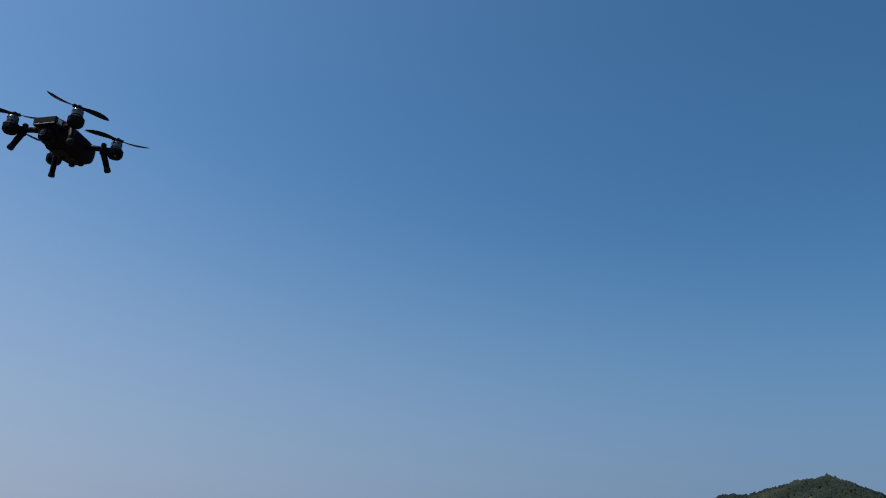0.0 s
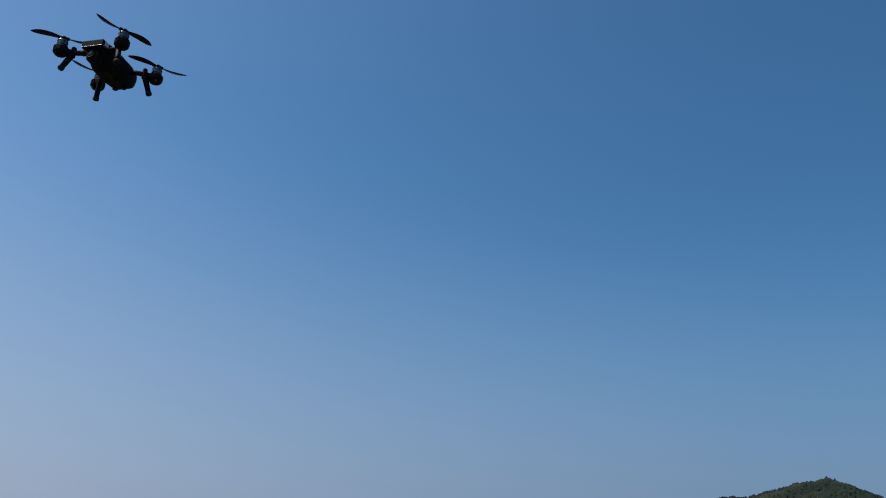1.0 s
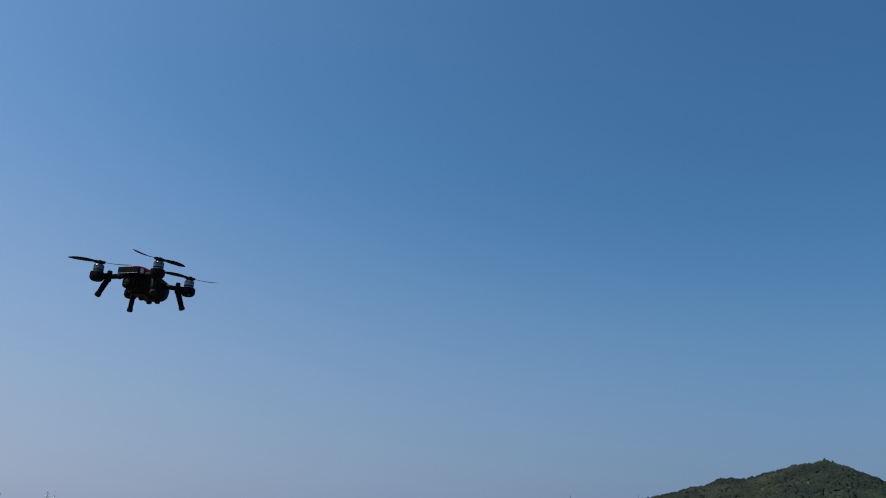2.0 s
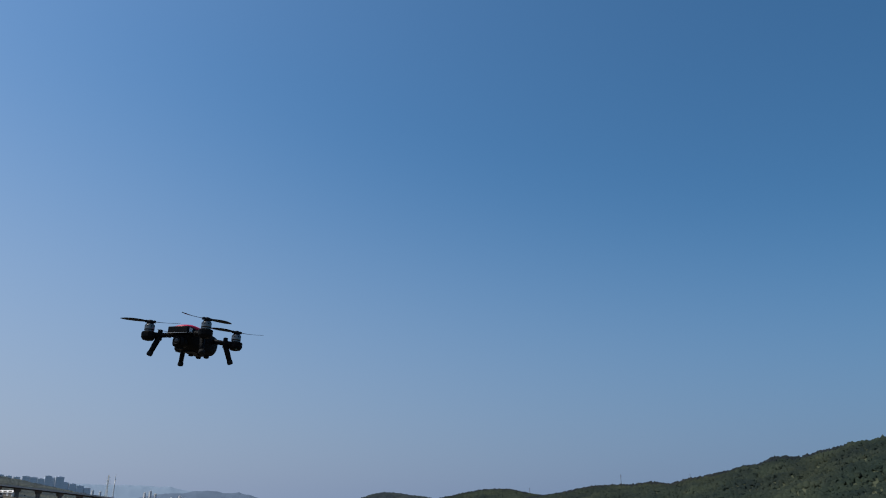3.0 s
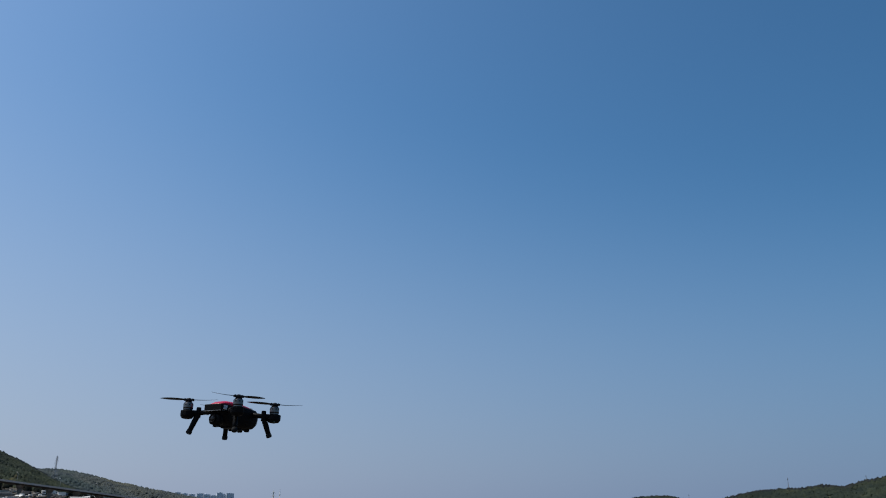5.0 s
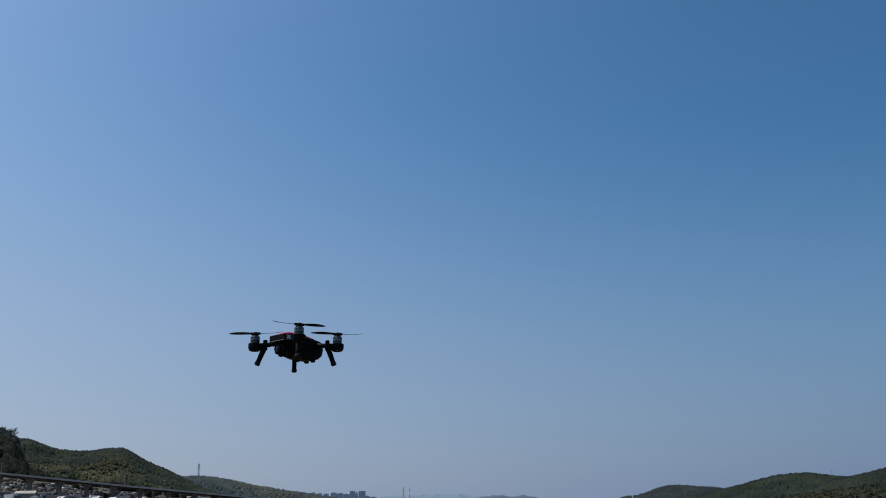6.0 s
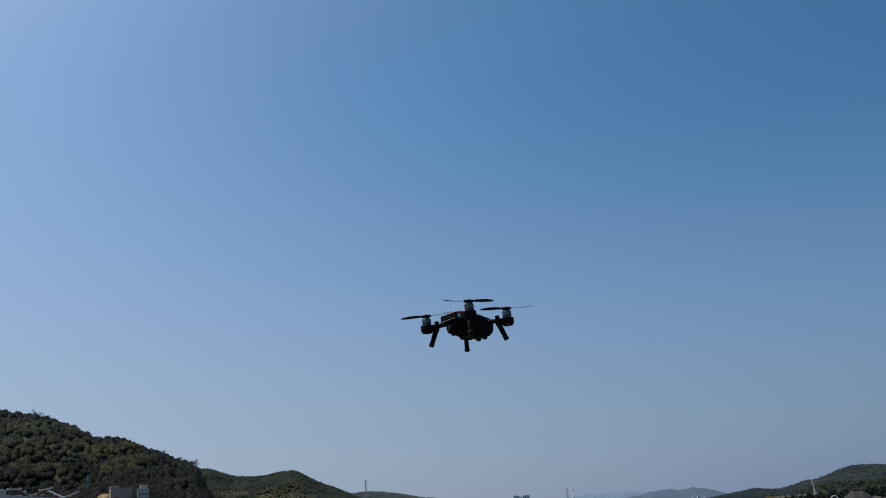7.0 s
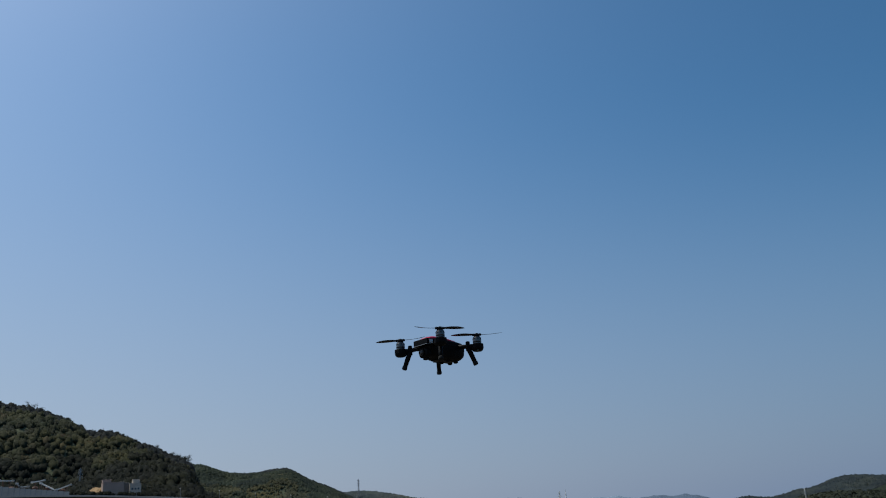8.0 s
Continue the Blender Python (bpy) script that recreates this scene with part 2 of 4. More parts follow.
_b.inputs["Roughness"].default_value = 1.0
hazed_ridge, _nt, _b = nodes_of("hazed_ridge")
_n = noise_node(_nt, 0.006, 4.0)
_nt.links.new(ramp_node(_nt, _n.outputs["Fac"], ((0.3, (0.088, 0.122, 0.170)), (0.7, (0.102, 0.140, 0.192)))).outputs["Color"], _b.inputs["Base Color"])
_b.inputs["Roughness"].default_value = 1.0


# ---- mesh helpers ----
def part(name, bm, material, parent=None, label="", smooth=False):
    """Links a bmesh as one mesh object under a thing or a part."""
    me = bpy.data.meshes.new(name)
    bm.to_mesh(me)
    bm.free()
    me.materials.append(material)
    if smooth:
        me.shade_smooth()
    ob = new(name, me)
    ob.parent = parent
    if label:
        tagged(ob, label)
    return ob


def thing(name, label, category, m=None, group="", kind=""):
    """An Empty at the base of a thing, for its parts."""
    ob = tagged(new(name), label, category, group, kind)
    if m is not None:
        ob.matrix_world = m
    return ob


def add_box(bm, x0, x1, y0, y1, z0, z1, bevel=0.0, m=None, segments=2):
    got = bmesh.ops.create_cube(bm, size=1.0)["verts"]
    for v in got:
        v.co = Vector((x0 + (v.co.x + 0.5) * (x1 - x0), y0 + (v.co.y + 0.5) * (y1 - y0), z0 + (v.co.z + 0.5) * (z1 - z0)))
    if bevel:
        es = list({e for v in got for e in v.link_edges})
        made = bmesh.ops.bevel(bm, geom=es, offset=bevel, segments=segments, profile=0.6, affect="EDGES")
        got = list({v for f in made["faces"] for v in f.verts} | {v for v in got if v.is_valid})
    if m is not None:
        bmesh.ops.transform(bm, matrix=m, verts=got)
    return bm


def box_bm(*a, **k):
    return add_box(bmesh.new(), *a, **k)


def add_lathe(bm, profile, n=24, m=None):
    """Turns (radius, height) pairs about z into a closed solid."""
    rings = []
    for r, z in profile:
        rings.append([bm.verts.new((r * math.cos(2 * math.pi * i / n), r * math.sin(2 * math.pi * i / n), z)) for i in range(n)])
    for a, b in zip(rings, rings[1:]):
        for i in range(n):
            bm.faces.new((a[i], a[(i + 1) % n], b[(i + 1) % n], b[i]))
    bm.faces.new(list(reversed(rings[0])))
    bm.faces.new(rings[-1])
    if m is not None:
        bmesh.ops.transform(bm, matrix=m, verts=[v for ring in rings for v in ring])
    return bm


def lathe_bm(profile, n=24, m=None):
    return add_lathe(bmesh.new(), profile, n, m)


def along(a, b):
    """A pose at a whose z axis points at b."""
    a, b = Vector(a), Vector(b)
    return Matrix.Translation(a) @ (b - a).to_track_quat("Z", "Y").to_matrix().to_4x4()


def add_bar(bm, a, b, r0, r1=None, n=10):
    """A round bar from a to b with eased ends."""
    r1 = r0 if r1 is None else r1
    h = (Vector(b) - Vector(a)).length
    e = min(0.25 * h, 0.35 * r0)
    return add_lathe(bm, ((r0 * 0.7, 0), (r0, e), (r1, h - e), (r1 * 0.7, h)), n, along(a, b))


def add_beam(bm, a, b, w, h=None):
    """A square-edged beam from a to b."""
    h = w if h is None else h
    return add_box(bm, -w / 2, w / 2, -h / 2, h / 2, 0, (Vector(b) - Vector(a)).length, 0, along(a, b))


def add_loft(bm, rings):
    """Skins closed rings of points, with flat ends."""
    vs = [[bm.verts.new(p) for p in ring] for ring in rings]
    n = len(vs[0])
    for a, b in zip(vs, vs[1:]):
        for i in range(n):
            bm.faces.new((a[i], a[(i + 1) % n], b[(i + 1) % n], b[i]))
    bm.faces.new(list(reversed(vs[0])))
    bm.faces.new(vs[-1])
    bmesh.ops.recalc_face_normals(bm, faces=bm.faces[:])
    return bm


# ---- the land: a valley floor, wooded hills round it ----
EYE_X, EYE_Y, EYE_Z = 0.1, -3.0, 2.6


def spot(bearing, far):
    """Plan position that lies so many metres off in a bearing (degrees right of +y)."""
    b = radians(bearing)
    return EYE_X + far * math.sin(b), EYE_Y + far * math.cos(b)


def lift(climb, far):
    """Height of what shows at that angle above the level, so far away."""
    return EYE_Z + far * math.tan(radians(climb))


def ease(a, b, x):
    t = np.clip((np.asarray(x, float) - a) / (b - a), 0, 1)
    return t * t * (3 - 2 * t)


def ripple(x, y, size, seed):
    """Smooth made-up relief between -1 and 1, from a few crossing waves."""
    rng = np.random.RandomState(seed)
    total = np.zeros_like(np.asarray(x, float) + np.asarray(y, float))
    gain = 0.0
    for k in range(9):
        a, ph, s = rng.uniform(0, 6.28), rng.uniform(0, 6.28), size * 0.72 ** k
        w = 0.8 ** k
        total = total + w * np.sin((np.cos(a) * x + np.sin(a) * y) * 6.28 / s + ph)
        gain += w
    return total / gain * 1.8


def ground_height(x, y):
    """The valley floor: it climbs towards the western hill and sinks a little to the east."""
    dx, dy = x - EYE_X, y - EYE_Y
    far, bearing = np.hypot(dx, dy), np.degrees(np.arctan2(dx, dy))
    west = np.interp(bearing, (-180, -107, -57, -37.5, -28, -18.2, -9, 0.5, 8, 180), (0, 0, 31, 44, 39, 25, 9, 0, 0, 0))
    east = ease(-4, 12, bearing) * (1 - ease(100, 170, bearing))
    return west * ease(250, 650, far) - 3.4 * east * ease(15, 160, far) + 0.5 * ripple(x, y, 260, 3) * ease(40, 200, far)


def sheet(name, xs, ys, zs, material):
    """A grid of points as one smooth mesh."""
    rows, cols = zs.shape
    me = bpy.data.meshes.new(name)
    i = np.arange(rows * cols).reshape(rows, cols)
    quads = np.stack([i[:-1, :-1], i[:-1, 1:], i[1:, 1:], i[1:, :-1]], -1).reshape(-1, 4)
    fill_mesh(me, np.stack([xs, ys, zs], -1).reshape(-1, 3), quads)
    me.materials.append(material)
    me.shade_smooth()
    return new(name, me)


def fill_mesh(me, points, faces):
    k = faces.shape[1]
    me.vertices.add(len(points))
    me.vertices.foreach_set("co", np.ascontiguousarray(points, dtype=np.float32).ravel())
    me.loops.add(faces.size)
    me.loops.foreach_set("vertex_index", np.ascontiguousarray(faces, dtype=np.int32).ravel())
    me.polygons.add(len(faces))
    me.polygons.foreach_set("loop_start", np.arange(0, faces.size, k, dtype=np.int32))
    me.update(calc_edges=True)


gb, gd = np.meshgrid(np.radians(np.arange(0, 360.1, 2.0)), np.concatenate([[0.0], np.geomspace(4, 4900, 70)]))
gx, gy = EYE_X + gd * np.sin(gb), EYE_Y + gd * np.cos(gb)
gx[0], gy[0] = EYE_X, EYE_Y
tagged(sheet("ground", gx, gy, ground_height(gx, gy), field_soil), "dry grassy valley floor reaching to the horizon", "ground", kind="structure")

# Each hill: crest line as (bearing, angle above the level), the distance at its two ends, the depth of its near slope, height and spread of its trees.
HILLS = {
    "hill_west": (((-50, 6.6), (-44, 8.3), (-40, 9.4), (-37, 9.65), (-35.33, 9.36), (-34.06, 9.16), (-33.08, 8.88), (-32.58, 8.7), (-32.08, 8.42), (-31.47, 8.16), (-31.06, 7.88), (-30.54, 7.52), (-30.12, 7.26), (-29.86, 7.28), (-29.19, 7.27), (-28.68, 7.2), (-27.99, 7.06), (-27.47, 6.83), (-26.94, 6.59), (-26.23, 6.32), (-25.7, 6.08), (-25.27, 5.78), (-24.45, 5.52), (-23.88, 5.25), (-23.65, 4.5), (-23.2, 3.5), (-22, 2.8)), 1320, 1020, 440, 9.4, 6.2, "wood"),
    "hill_northwest": (((-30, 4.9), (-25.5, 5.12), (-23.87, 5.1), (-23.09, 5.06), (-22.66, 4.93), (-22.11, 4.72), (-21.57, 4.51), (-20.8, 4.47), (-20.11, 4.43), (-19.38, 4.49), (-18.63, 4.6), (-17.89, 4.63), (-17.5, 4.62), (-17.14, 4.43), (-16.58, 4.1), (-16.03, 3.78), (-15.47, 3.52), (-14.72, 3.21), (-14.16, 2.92), (-13.6, 2.64), (-12.5, 2.1), (-11, 1.5)), 1750, 1580, 520, 9.0, 3.7, "slope"),
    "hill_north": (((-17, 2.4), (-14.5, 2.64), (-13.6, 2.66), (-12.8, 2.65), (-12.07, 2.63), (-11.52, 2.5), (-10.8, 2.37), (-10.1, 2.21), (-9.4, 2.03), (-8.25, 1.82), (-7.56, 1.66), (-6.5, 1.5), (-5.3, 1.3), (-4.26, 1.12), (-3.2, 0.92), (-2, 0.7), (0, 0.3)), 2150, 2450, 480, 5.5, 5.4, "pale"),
    "hill_centre": (((7.5, -0.1), (9.86, 0.13), (10.58, 0.23), (11.29, 0.3), (12.17, 0.42), (12.76, 0.43), (13.34, 0.3), (13.83, 0.21), (14.35, 0.3), (15.05, 0.47), (15.6, 0.6), (16.23, 0.62), (17.1, 0.83), (17.8, 1.08), (18.3, 1.18), (18.8, 1.2), (19.6, 1.12), (20.5, 1.0), (21.2, 0.95), (21.9, 0.83), (23, 0.6), (25, 0.3), (27, 0)), 2000, 1900, 450, 6.4, 4.6, "far"),
    "hill_northeast": (((19.5, 0.1), (20.4, 0.45), (21, 0.65), (21.9, 0.83), (22.8, 1.0), (23.5, 1.2), (24.2, 1.36), (25.1, 1.55), (25.9, 1.58), (26.5, 1.58), (27.3, 1.50), (28, 1.38), (29, 1.28), (30.5, 1.2), (33, 1.0)), 1650, 1550, 400, 5.0, 4.0, "slope"),
    "hill_east": (((26, 0.3), (28, 1.0), (29.2, 1.29), (30, 1.4), (30.9, 1.61), (31.7, 1.8), (32.5, 1.94), (33.5, 2.06), (34.5, 2.07), (35.1, 2.09), (36.1, 2.26), (36.9, 2.25), (37.6, 2.2), (38.8, 2.6), (39.5, 2.68), (40.65, 2.95), (41.3, 3.04), (42.1, 3.38), (43, 3.5), (43.5, 3.73), (43.9, 3.88), (44.4, 3.98), (45.6, 4.02), (46.15, 4.16), (46.6, 4.35), (47.75, 4.57), (48.4, 4.8), (49.3, 4.85), (50, 4.89), (50.6, 4.84), (51.2, 4.67), (51.6, 4.62), (52, 4.39), (52.6, 4.16), (53.4, 3.89), (55, 3.5), (59, 2.6), (67, 1.2)), 1350, 1050, 420, 6.0, 4.2, "slope"),
    "hill_foot": (((11.9, -0.45), (13.3, -0.4), (14.2, -0.28), (14.9, -0.07), (16, 0.19), (17, 0.29), (18.2, 0.29), (19.7, 0.2), (22, 0.18), (24, 0.22), (27, 0.44), (29, 0.69), (31, 0.84), (35, 0.7), (42, 0.3), (50, 0)), 900, 800, 260, 5.0, 3.8, "grove"),
    "knoll_east": (((41, 0.3), (43, 1.0), (44.5, 1.15), (46, 1.05), (48, 1.2), (49.5, 1.25), (53, 0.9), (58, 0.1)), 420, 420, 120, 3.2, 2.6, "knoll"),
}


class Hill:
    def __init__(self, name, crest, far0, far1, depth, tree, gap, kind):
        self.name, self.depth, self.tree, self.gap, self.kind = name, depth, tree, gap, kind
        self.b = np.array([c[0] for c in crest], float)
        self.e = np.array([c[1] for c in crest], float)
        self.far = (far0, far1)
        self.seed = sum(map(ord, name)) % 97

    def height(self, bearing, v):
        """Plan x, y and height at a bearing and v metres behind (or before, below zero) the crest."""
        e = np.mean([np.interp(bearing + o, self.b, self.e) for o in (-0.1, 0, 0.1)], 0)
        far = np.interp(bearing, (self.b[0], self.b[-1]), self.far)
        x, y = spot_array(bearing, far + v)
        base = ground_height(x, y) - 2.5
        crest = EYE_Z + far * np.tan(np.radians(e)) - self.tree
        u = np.where(v < 0, np.clip(-v / self.depth, 0, 1), np.clip(v / (0.7 * self.depth), 0, 1))
        fall = 0.5 * (1 + np.cos(np.pi * u ** 0.9))
        rough = ripple(x, y, 0.55 * self.depth, self.seed) * np.sin(np.pi * u) * 0.10
        rise = np.maximum(crest - base, -3)
        return x, y, base + rise * np.clip(fall + rough, 0, 1.0)


def spot_array(bearing, far):
    b = np.radians(bearing)
    return EYE_X + far * np.sin(b), EYE_Y + far * np.cos(b)


hills = {}
for name, (crest, far0, far1, depth, tree, gap, kind) in HILLS.items():
    h = hills[name] = Hill(name, crest, far0, far1, depth, tree, gap, kind)
    hb, hv = np.meshgrid(np.arange(h.b[0], h.b[-1] + 0.01, 0.1), np.concatenate([np.linspace(-depth, 0, 34), np.linspace(0, 0.7 * depth, 14)[1:]]))
    x, y, z = h.height(hb, hv)
    tagged(sheet(name, x, y, z, hill_soil), "green wooded hill rising from the valley floor", "hill", kind="structure")

# the ranges at the end of the valley, their blue haze painted into the colour
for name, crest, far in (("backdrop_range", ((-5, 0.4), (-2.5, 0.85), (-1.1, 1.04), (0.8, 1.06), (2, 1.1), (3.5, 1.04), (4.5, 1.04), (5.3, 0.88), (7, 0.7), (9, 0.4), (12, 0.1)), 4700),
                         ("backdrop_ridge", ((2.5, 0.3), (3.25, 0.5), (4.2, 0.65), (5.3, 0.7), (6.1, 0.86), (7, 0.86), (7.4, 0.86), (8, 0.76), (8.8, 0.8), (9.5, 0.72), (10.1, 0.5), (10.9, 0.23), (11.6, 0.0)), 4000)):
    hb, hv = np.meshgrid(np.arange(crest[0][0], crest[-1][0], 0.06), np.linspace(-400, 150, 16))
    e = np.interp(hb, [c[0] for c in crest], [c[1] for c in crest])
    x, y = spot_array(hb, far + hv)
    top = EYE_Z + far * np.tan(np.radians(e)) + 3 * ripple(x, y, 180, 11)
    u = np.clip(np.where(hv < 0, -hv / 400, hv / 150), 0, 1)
    tagged(sheet(name, x, y, -6 + (top + 6) * 0.5 * (1 + np.cos(np.pi * u)), hazed_ridge if far < 4500 else hazed_range), "mountain range far off, blue haze put into its colour", "mountains", kind="structure")


# ---- woods ----
def scatter(name, xs, ys, zs, radii, material, seed, label, leaves=14, category="woods", spray=1.0, ruffle=0.3, lay=0.25, core=0.0, sides=9, rings=4):
    """Many tree crowns as one mesh, each a loose dome of ragged leaf sprays that share the tree's tone, round a lumpy inner mass where core is its share of the radius."""
    rng = np.random.RandomState(seed)
    n = len(xs)
    out = rng.normal(size=(n, leaves, 3))
    out[..., 2] = np.abs(out[..., 2]) - 0.25
    out /= np.linalg.norm(out, axis=2)[..., None]
    reach = rng.uniform(0.45, 1.0, (n, leaves, 1)) * radii[:, None, None]
    tall = rng.uniform(0.9, 1.5, (n, 1)) * (1.0 if sides > 5 else 0.72)
    mid = out * reach
    mid[..., 2] = mid[..., 2] * tall + 0.35 * radii[:, None]
    mid += np.stack([xs, ys, zs], -1)[:, None, :]
    face = out + rng.normal(size=out.shape) * ruffle
    face /= np.linalg.norm(face, axis=2)[..., None]
    u = np.cross(face, rng.normal(size=out.shape))
    u /= np.linalg.norm(u, axis=2)[..., None]
    w = np.cross(face, u)
    size = spray * rng.uniform(0.28, 0.52, (n, leaves, 1)) * radii[:, None, None]
    corners = []
    for a, b in ((-1, -0.7), (1, -0.5), (0.8, 0.8), (-0.7, 1)):
        corners.append(mid + u * size * a * rng.uniform(0.6, 1.2, (n, leaves, 1)) + w * size * b * rng.uniform(0.6, 1.2, (n, leaves, 1)))
    pts = np.stack(corners, 2).reshape(-1, 3)
    faces = np.arange(len(pts)).reshape(-1, 4)
    own = rng.uniform(0, 1, n)
    tone = np.repeat(own, leaves)
    bow = out * 0.8 + face * 0.2 + np.array((0, 0, lay))
    bow = np.repeat(bow.reshape(-1, 3), 4, 0)
    if core:
        # a dome under the sprays, dented differently on every tree
        az, el = np.meshgrid(np.linspace(0, 2 * np.pi, sides, endpoint=False), np.radians(np.linspace(-28, 85, rings + 1)))
        ball = np.stack([np.cos(az) * np.cos(el), np.sin(az) * np.cos(el), np.sin(el)], -1).reshape(-1, 3)
        dent = 1 + 0.28 * np.sin(ball @ rng.normal(size=(3, n)) * 3.2 + rng.uniform(0, 6.28, n)).T + rng.uniform(-0.1, 0.1, (n, len(ball)))
        dome = ball[None] * (dent * core * radii[:, None])[..., None]
        dome[..., 2] = dome[..., 2] * tall + 0.35 * radii[:, None]
        dome += np.stack([xs, ys, zs], -1)[:, None, :]
        i, j = np.meshgrid(np.arange(rings), np.arange(sides), indexing="ij")
        quad = np.stack([i * sides + j, i * sides + (j + 1) % sides, (i + 1) * sides + (j + 1) % sides, (i + 1) * sides + j], -1).reshape(-1, 4)
        faces = np.concatenate([faces, (quad[None] + (np.arange(n) * len(ball))[:, None, None]).reshape(-1, 4) + len(pts)])
        pts = np.concatenate([pts, dome.reshape(-1, 3)])
        tone = np.concatenate([tone, np.repeat(own, len(quad))])
        bow = np.concatenate([bow, np.tile(ball + np.array((0, 0, lay)), (n, 1))])
    me = bpy.data.meshes.new(name)
    fill_mesh(me, pts, faces)
    tone = tone.astype(np.float32)
    me.attributes.new("tone", "FLOAT", "FACE").data.foreach_set("value", tone)
    me.materials.append(material)
    # each leaf spray shades with the round of its crown, flatter where the canopy is closed
    bow /= np.linalg.norm(bow, axis=1)[..., None]
    me.normals_split_custom_set_from_vertices(bow.astype(np.float32))
    return tagged(new(name, me), label, category, kind="stuff")


for h in hills.values():
    rng = np.random.RandomState(h.seed + 5)
    far = 0.5 * sum(h.far)
    lo, hi = max(h.b[0], -44), min(h.b[-1], 57)
    width = radians(hi - lo) * far
    count = int(width * h.depth / (h.gap * h.gap) * 1.1)
    b = rng.uniform(lo, hi, count)
    v = -h.depth * rng.uniform(-0.05, 0.95, count)
    x, y, z = h.height(b, v)
    keep = z > ground_height(x, y) - 0.5
    patch = ripple(x, y, 120, h.seed + 9)
    r = h.gap * (rng.uniform(0.6, 0.95, count) if h.kind == "wood" else rng.uniform(0.78, 1.05, count)) * (1 + 0.18 * patch)
    keep &= rng.uniform(0, 1, count) < 1.25 + 0.4 * patch
    if h.name == "hill_west":
        # trees at the foot take a darker leaf colour for the shade there
        foot = keep & (v < -h.depth * (np.interp(b, (-35, -31, -27, -24), (0.58, 0.48, 0.35, 0.3)) + 0.1 * patch))
        scatter("foot_shade_trees", x[foot], y[foot], z[foot], 1.05 * r[foot], shade_bush_leaves, h.seed + 1, "dense trees at the hill's foot, darkened with its shade", 24, "woods", 0.38, 0.25, 0.7, 0.76)
        keep &= ~foot
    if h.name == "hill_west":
        # crest band in darker leaves, which paint the shade along the top
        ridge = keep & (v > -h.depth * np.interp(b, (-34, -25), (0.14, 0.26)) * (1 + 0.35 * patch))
        scatter("ridge_shade_trees", x[ridge], y[ridge], z[ridge], r[ridge], crest_shade_leaves, h.seed + 3, "woods along the top of a hill, darkened with crest shade", 36, "woods", 0.36, 0.2, 0.7, 0.72)
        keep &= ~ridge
    elif h.kind == "slope":
        # crests of the other slopes, their shade and haze put into the leaves
        ridge = keep & (v > -h.depth * 0.1 * (1 + 0.35 * patch))
        scatter("ridge_shade_trees", x[ridge], y[ridge], z[ridge], r[ridge], ridge_shade_leaves, h.seed + 3, "woods along the top of a hill, darkened with crest shade", 4, "woods", 0.6, 0.2, 1.0, 0.9, 4, 2)
        keep &= ~ridge
    if h.name == "hill_northwest":
        low = keep & (b < -15.4 + 2.0 * patch) & (v < -h.depth * (0.42 + 0.16 * patch))
        scatter("hillside_scrub", x[low], y[low], z[low], 0.85 * r[low], scrub_leaves, h.seed + 1, "olive scrub and dry grass on a lower hillside", 3, "scrub", 0.7, 0.2, 1.4, 0.9, 4, 2)
        keep &= ~low
    leaves = {"wood": wood_leaves, "slope": slope_leaves, "knoll": knoll_leaves, "far": hazed_leaves, "pale": hazed_pale_leaves, "grove": foot_leaves}[h.kind]
    scatter("woods", x[keep], y[keep], z[keep], r[keep], leaves, h.seed, {"wood": "dense mixed green and brown woods on a shaded hill", "slope": "sunlit green and olive woods covering a hill", "knoll": "bright yellow-green bushes on a low knoll", "far": "woods on a far hill, haze put into their grey-green", "pale": "woods on a long far hill, leaf colour paled for haze", "grove": "dark woods on a low foothill"}[h.kind], {"hill_west": 34, "knoll_east": 32, "hill_foot": 10}.get(h.name, 3), spray={"hill_west": 0.34, "hill_foot": 0.9, "knoll_east": 0.6}.get(h.name, 0.7), ruffle=0.25, lay={"wood": 0.7, "knoll": 0.3}.get(h.kind, 1.4), core={"wood": 0.74, "knoll": 0.0, "grove": 0.0}.get(h.kind, 0.9), sides=9 if h.kind == "wood" else 4, rings=4 if h.kind == "wood" else 2)


# ---- the drone ----
ARM_X, ARM_Y = 0.1259, 0.1143
FOOT_X, FOOT_Y, FOOT_Z = 0.1154, 0.1079, -0.1095


def hull_ring(y, half, top, low, power=3.2, n=28, flat=1.0):
    ring = []
    for i in range(n):
        a = 2 * math.pi * i / n
        c, s = math.cos(a), math.sin(a)
        x = half * math.copysign(abs(c) ** (2 / power), c)
        z = math.copysign(abs(s) ** (2 / power), s)
        if z < 0:
            x *= 1 - (1 - flat) * (-z) ** 1.5
        mid = (top + low) / 2
        ring.append((x, y, mid + z * (top - low) / 2))
    return ring


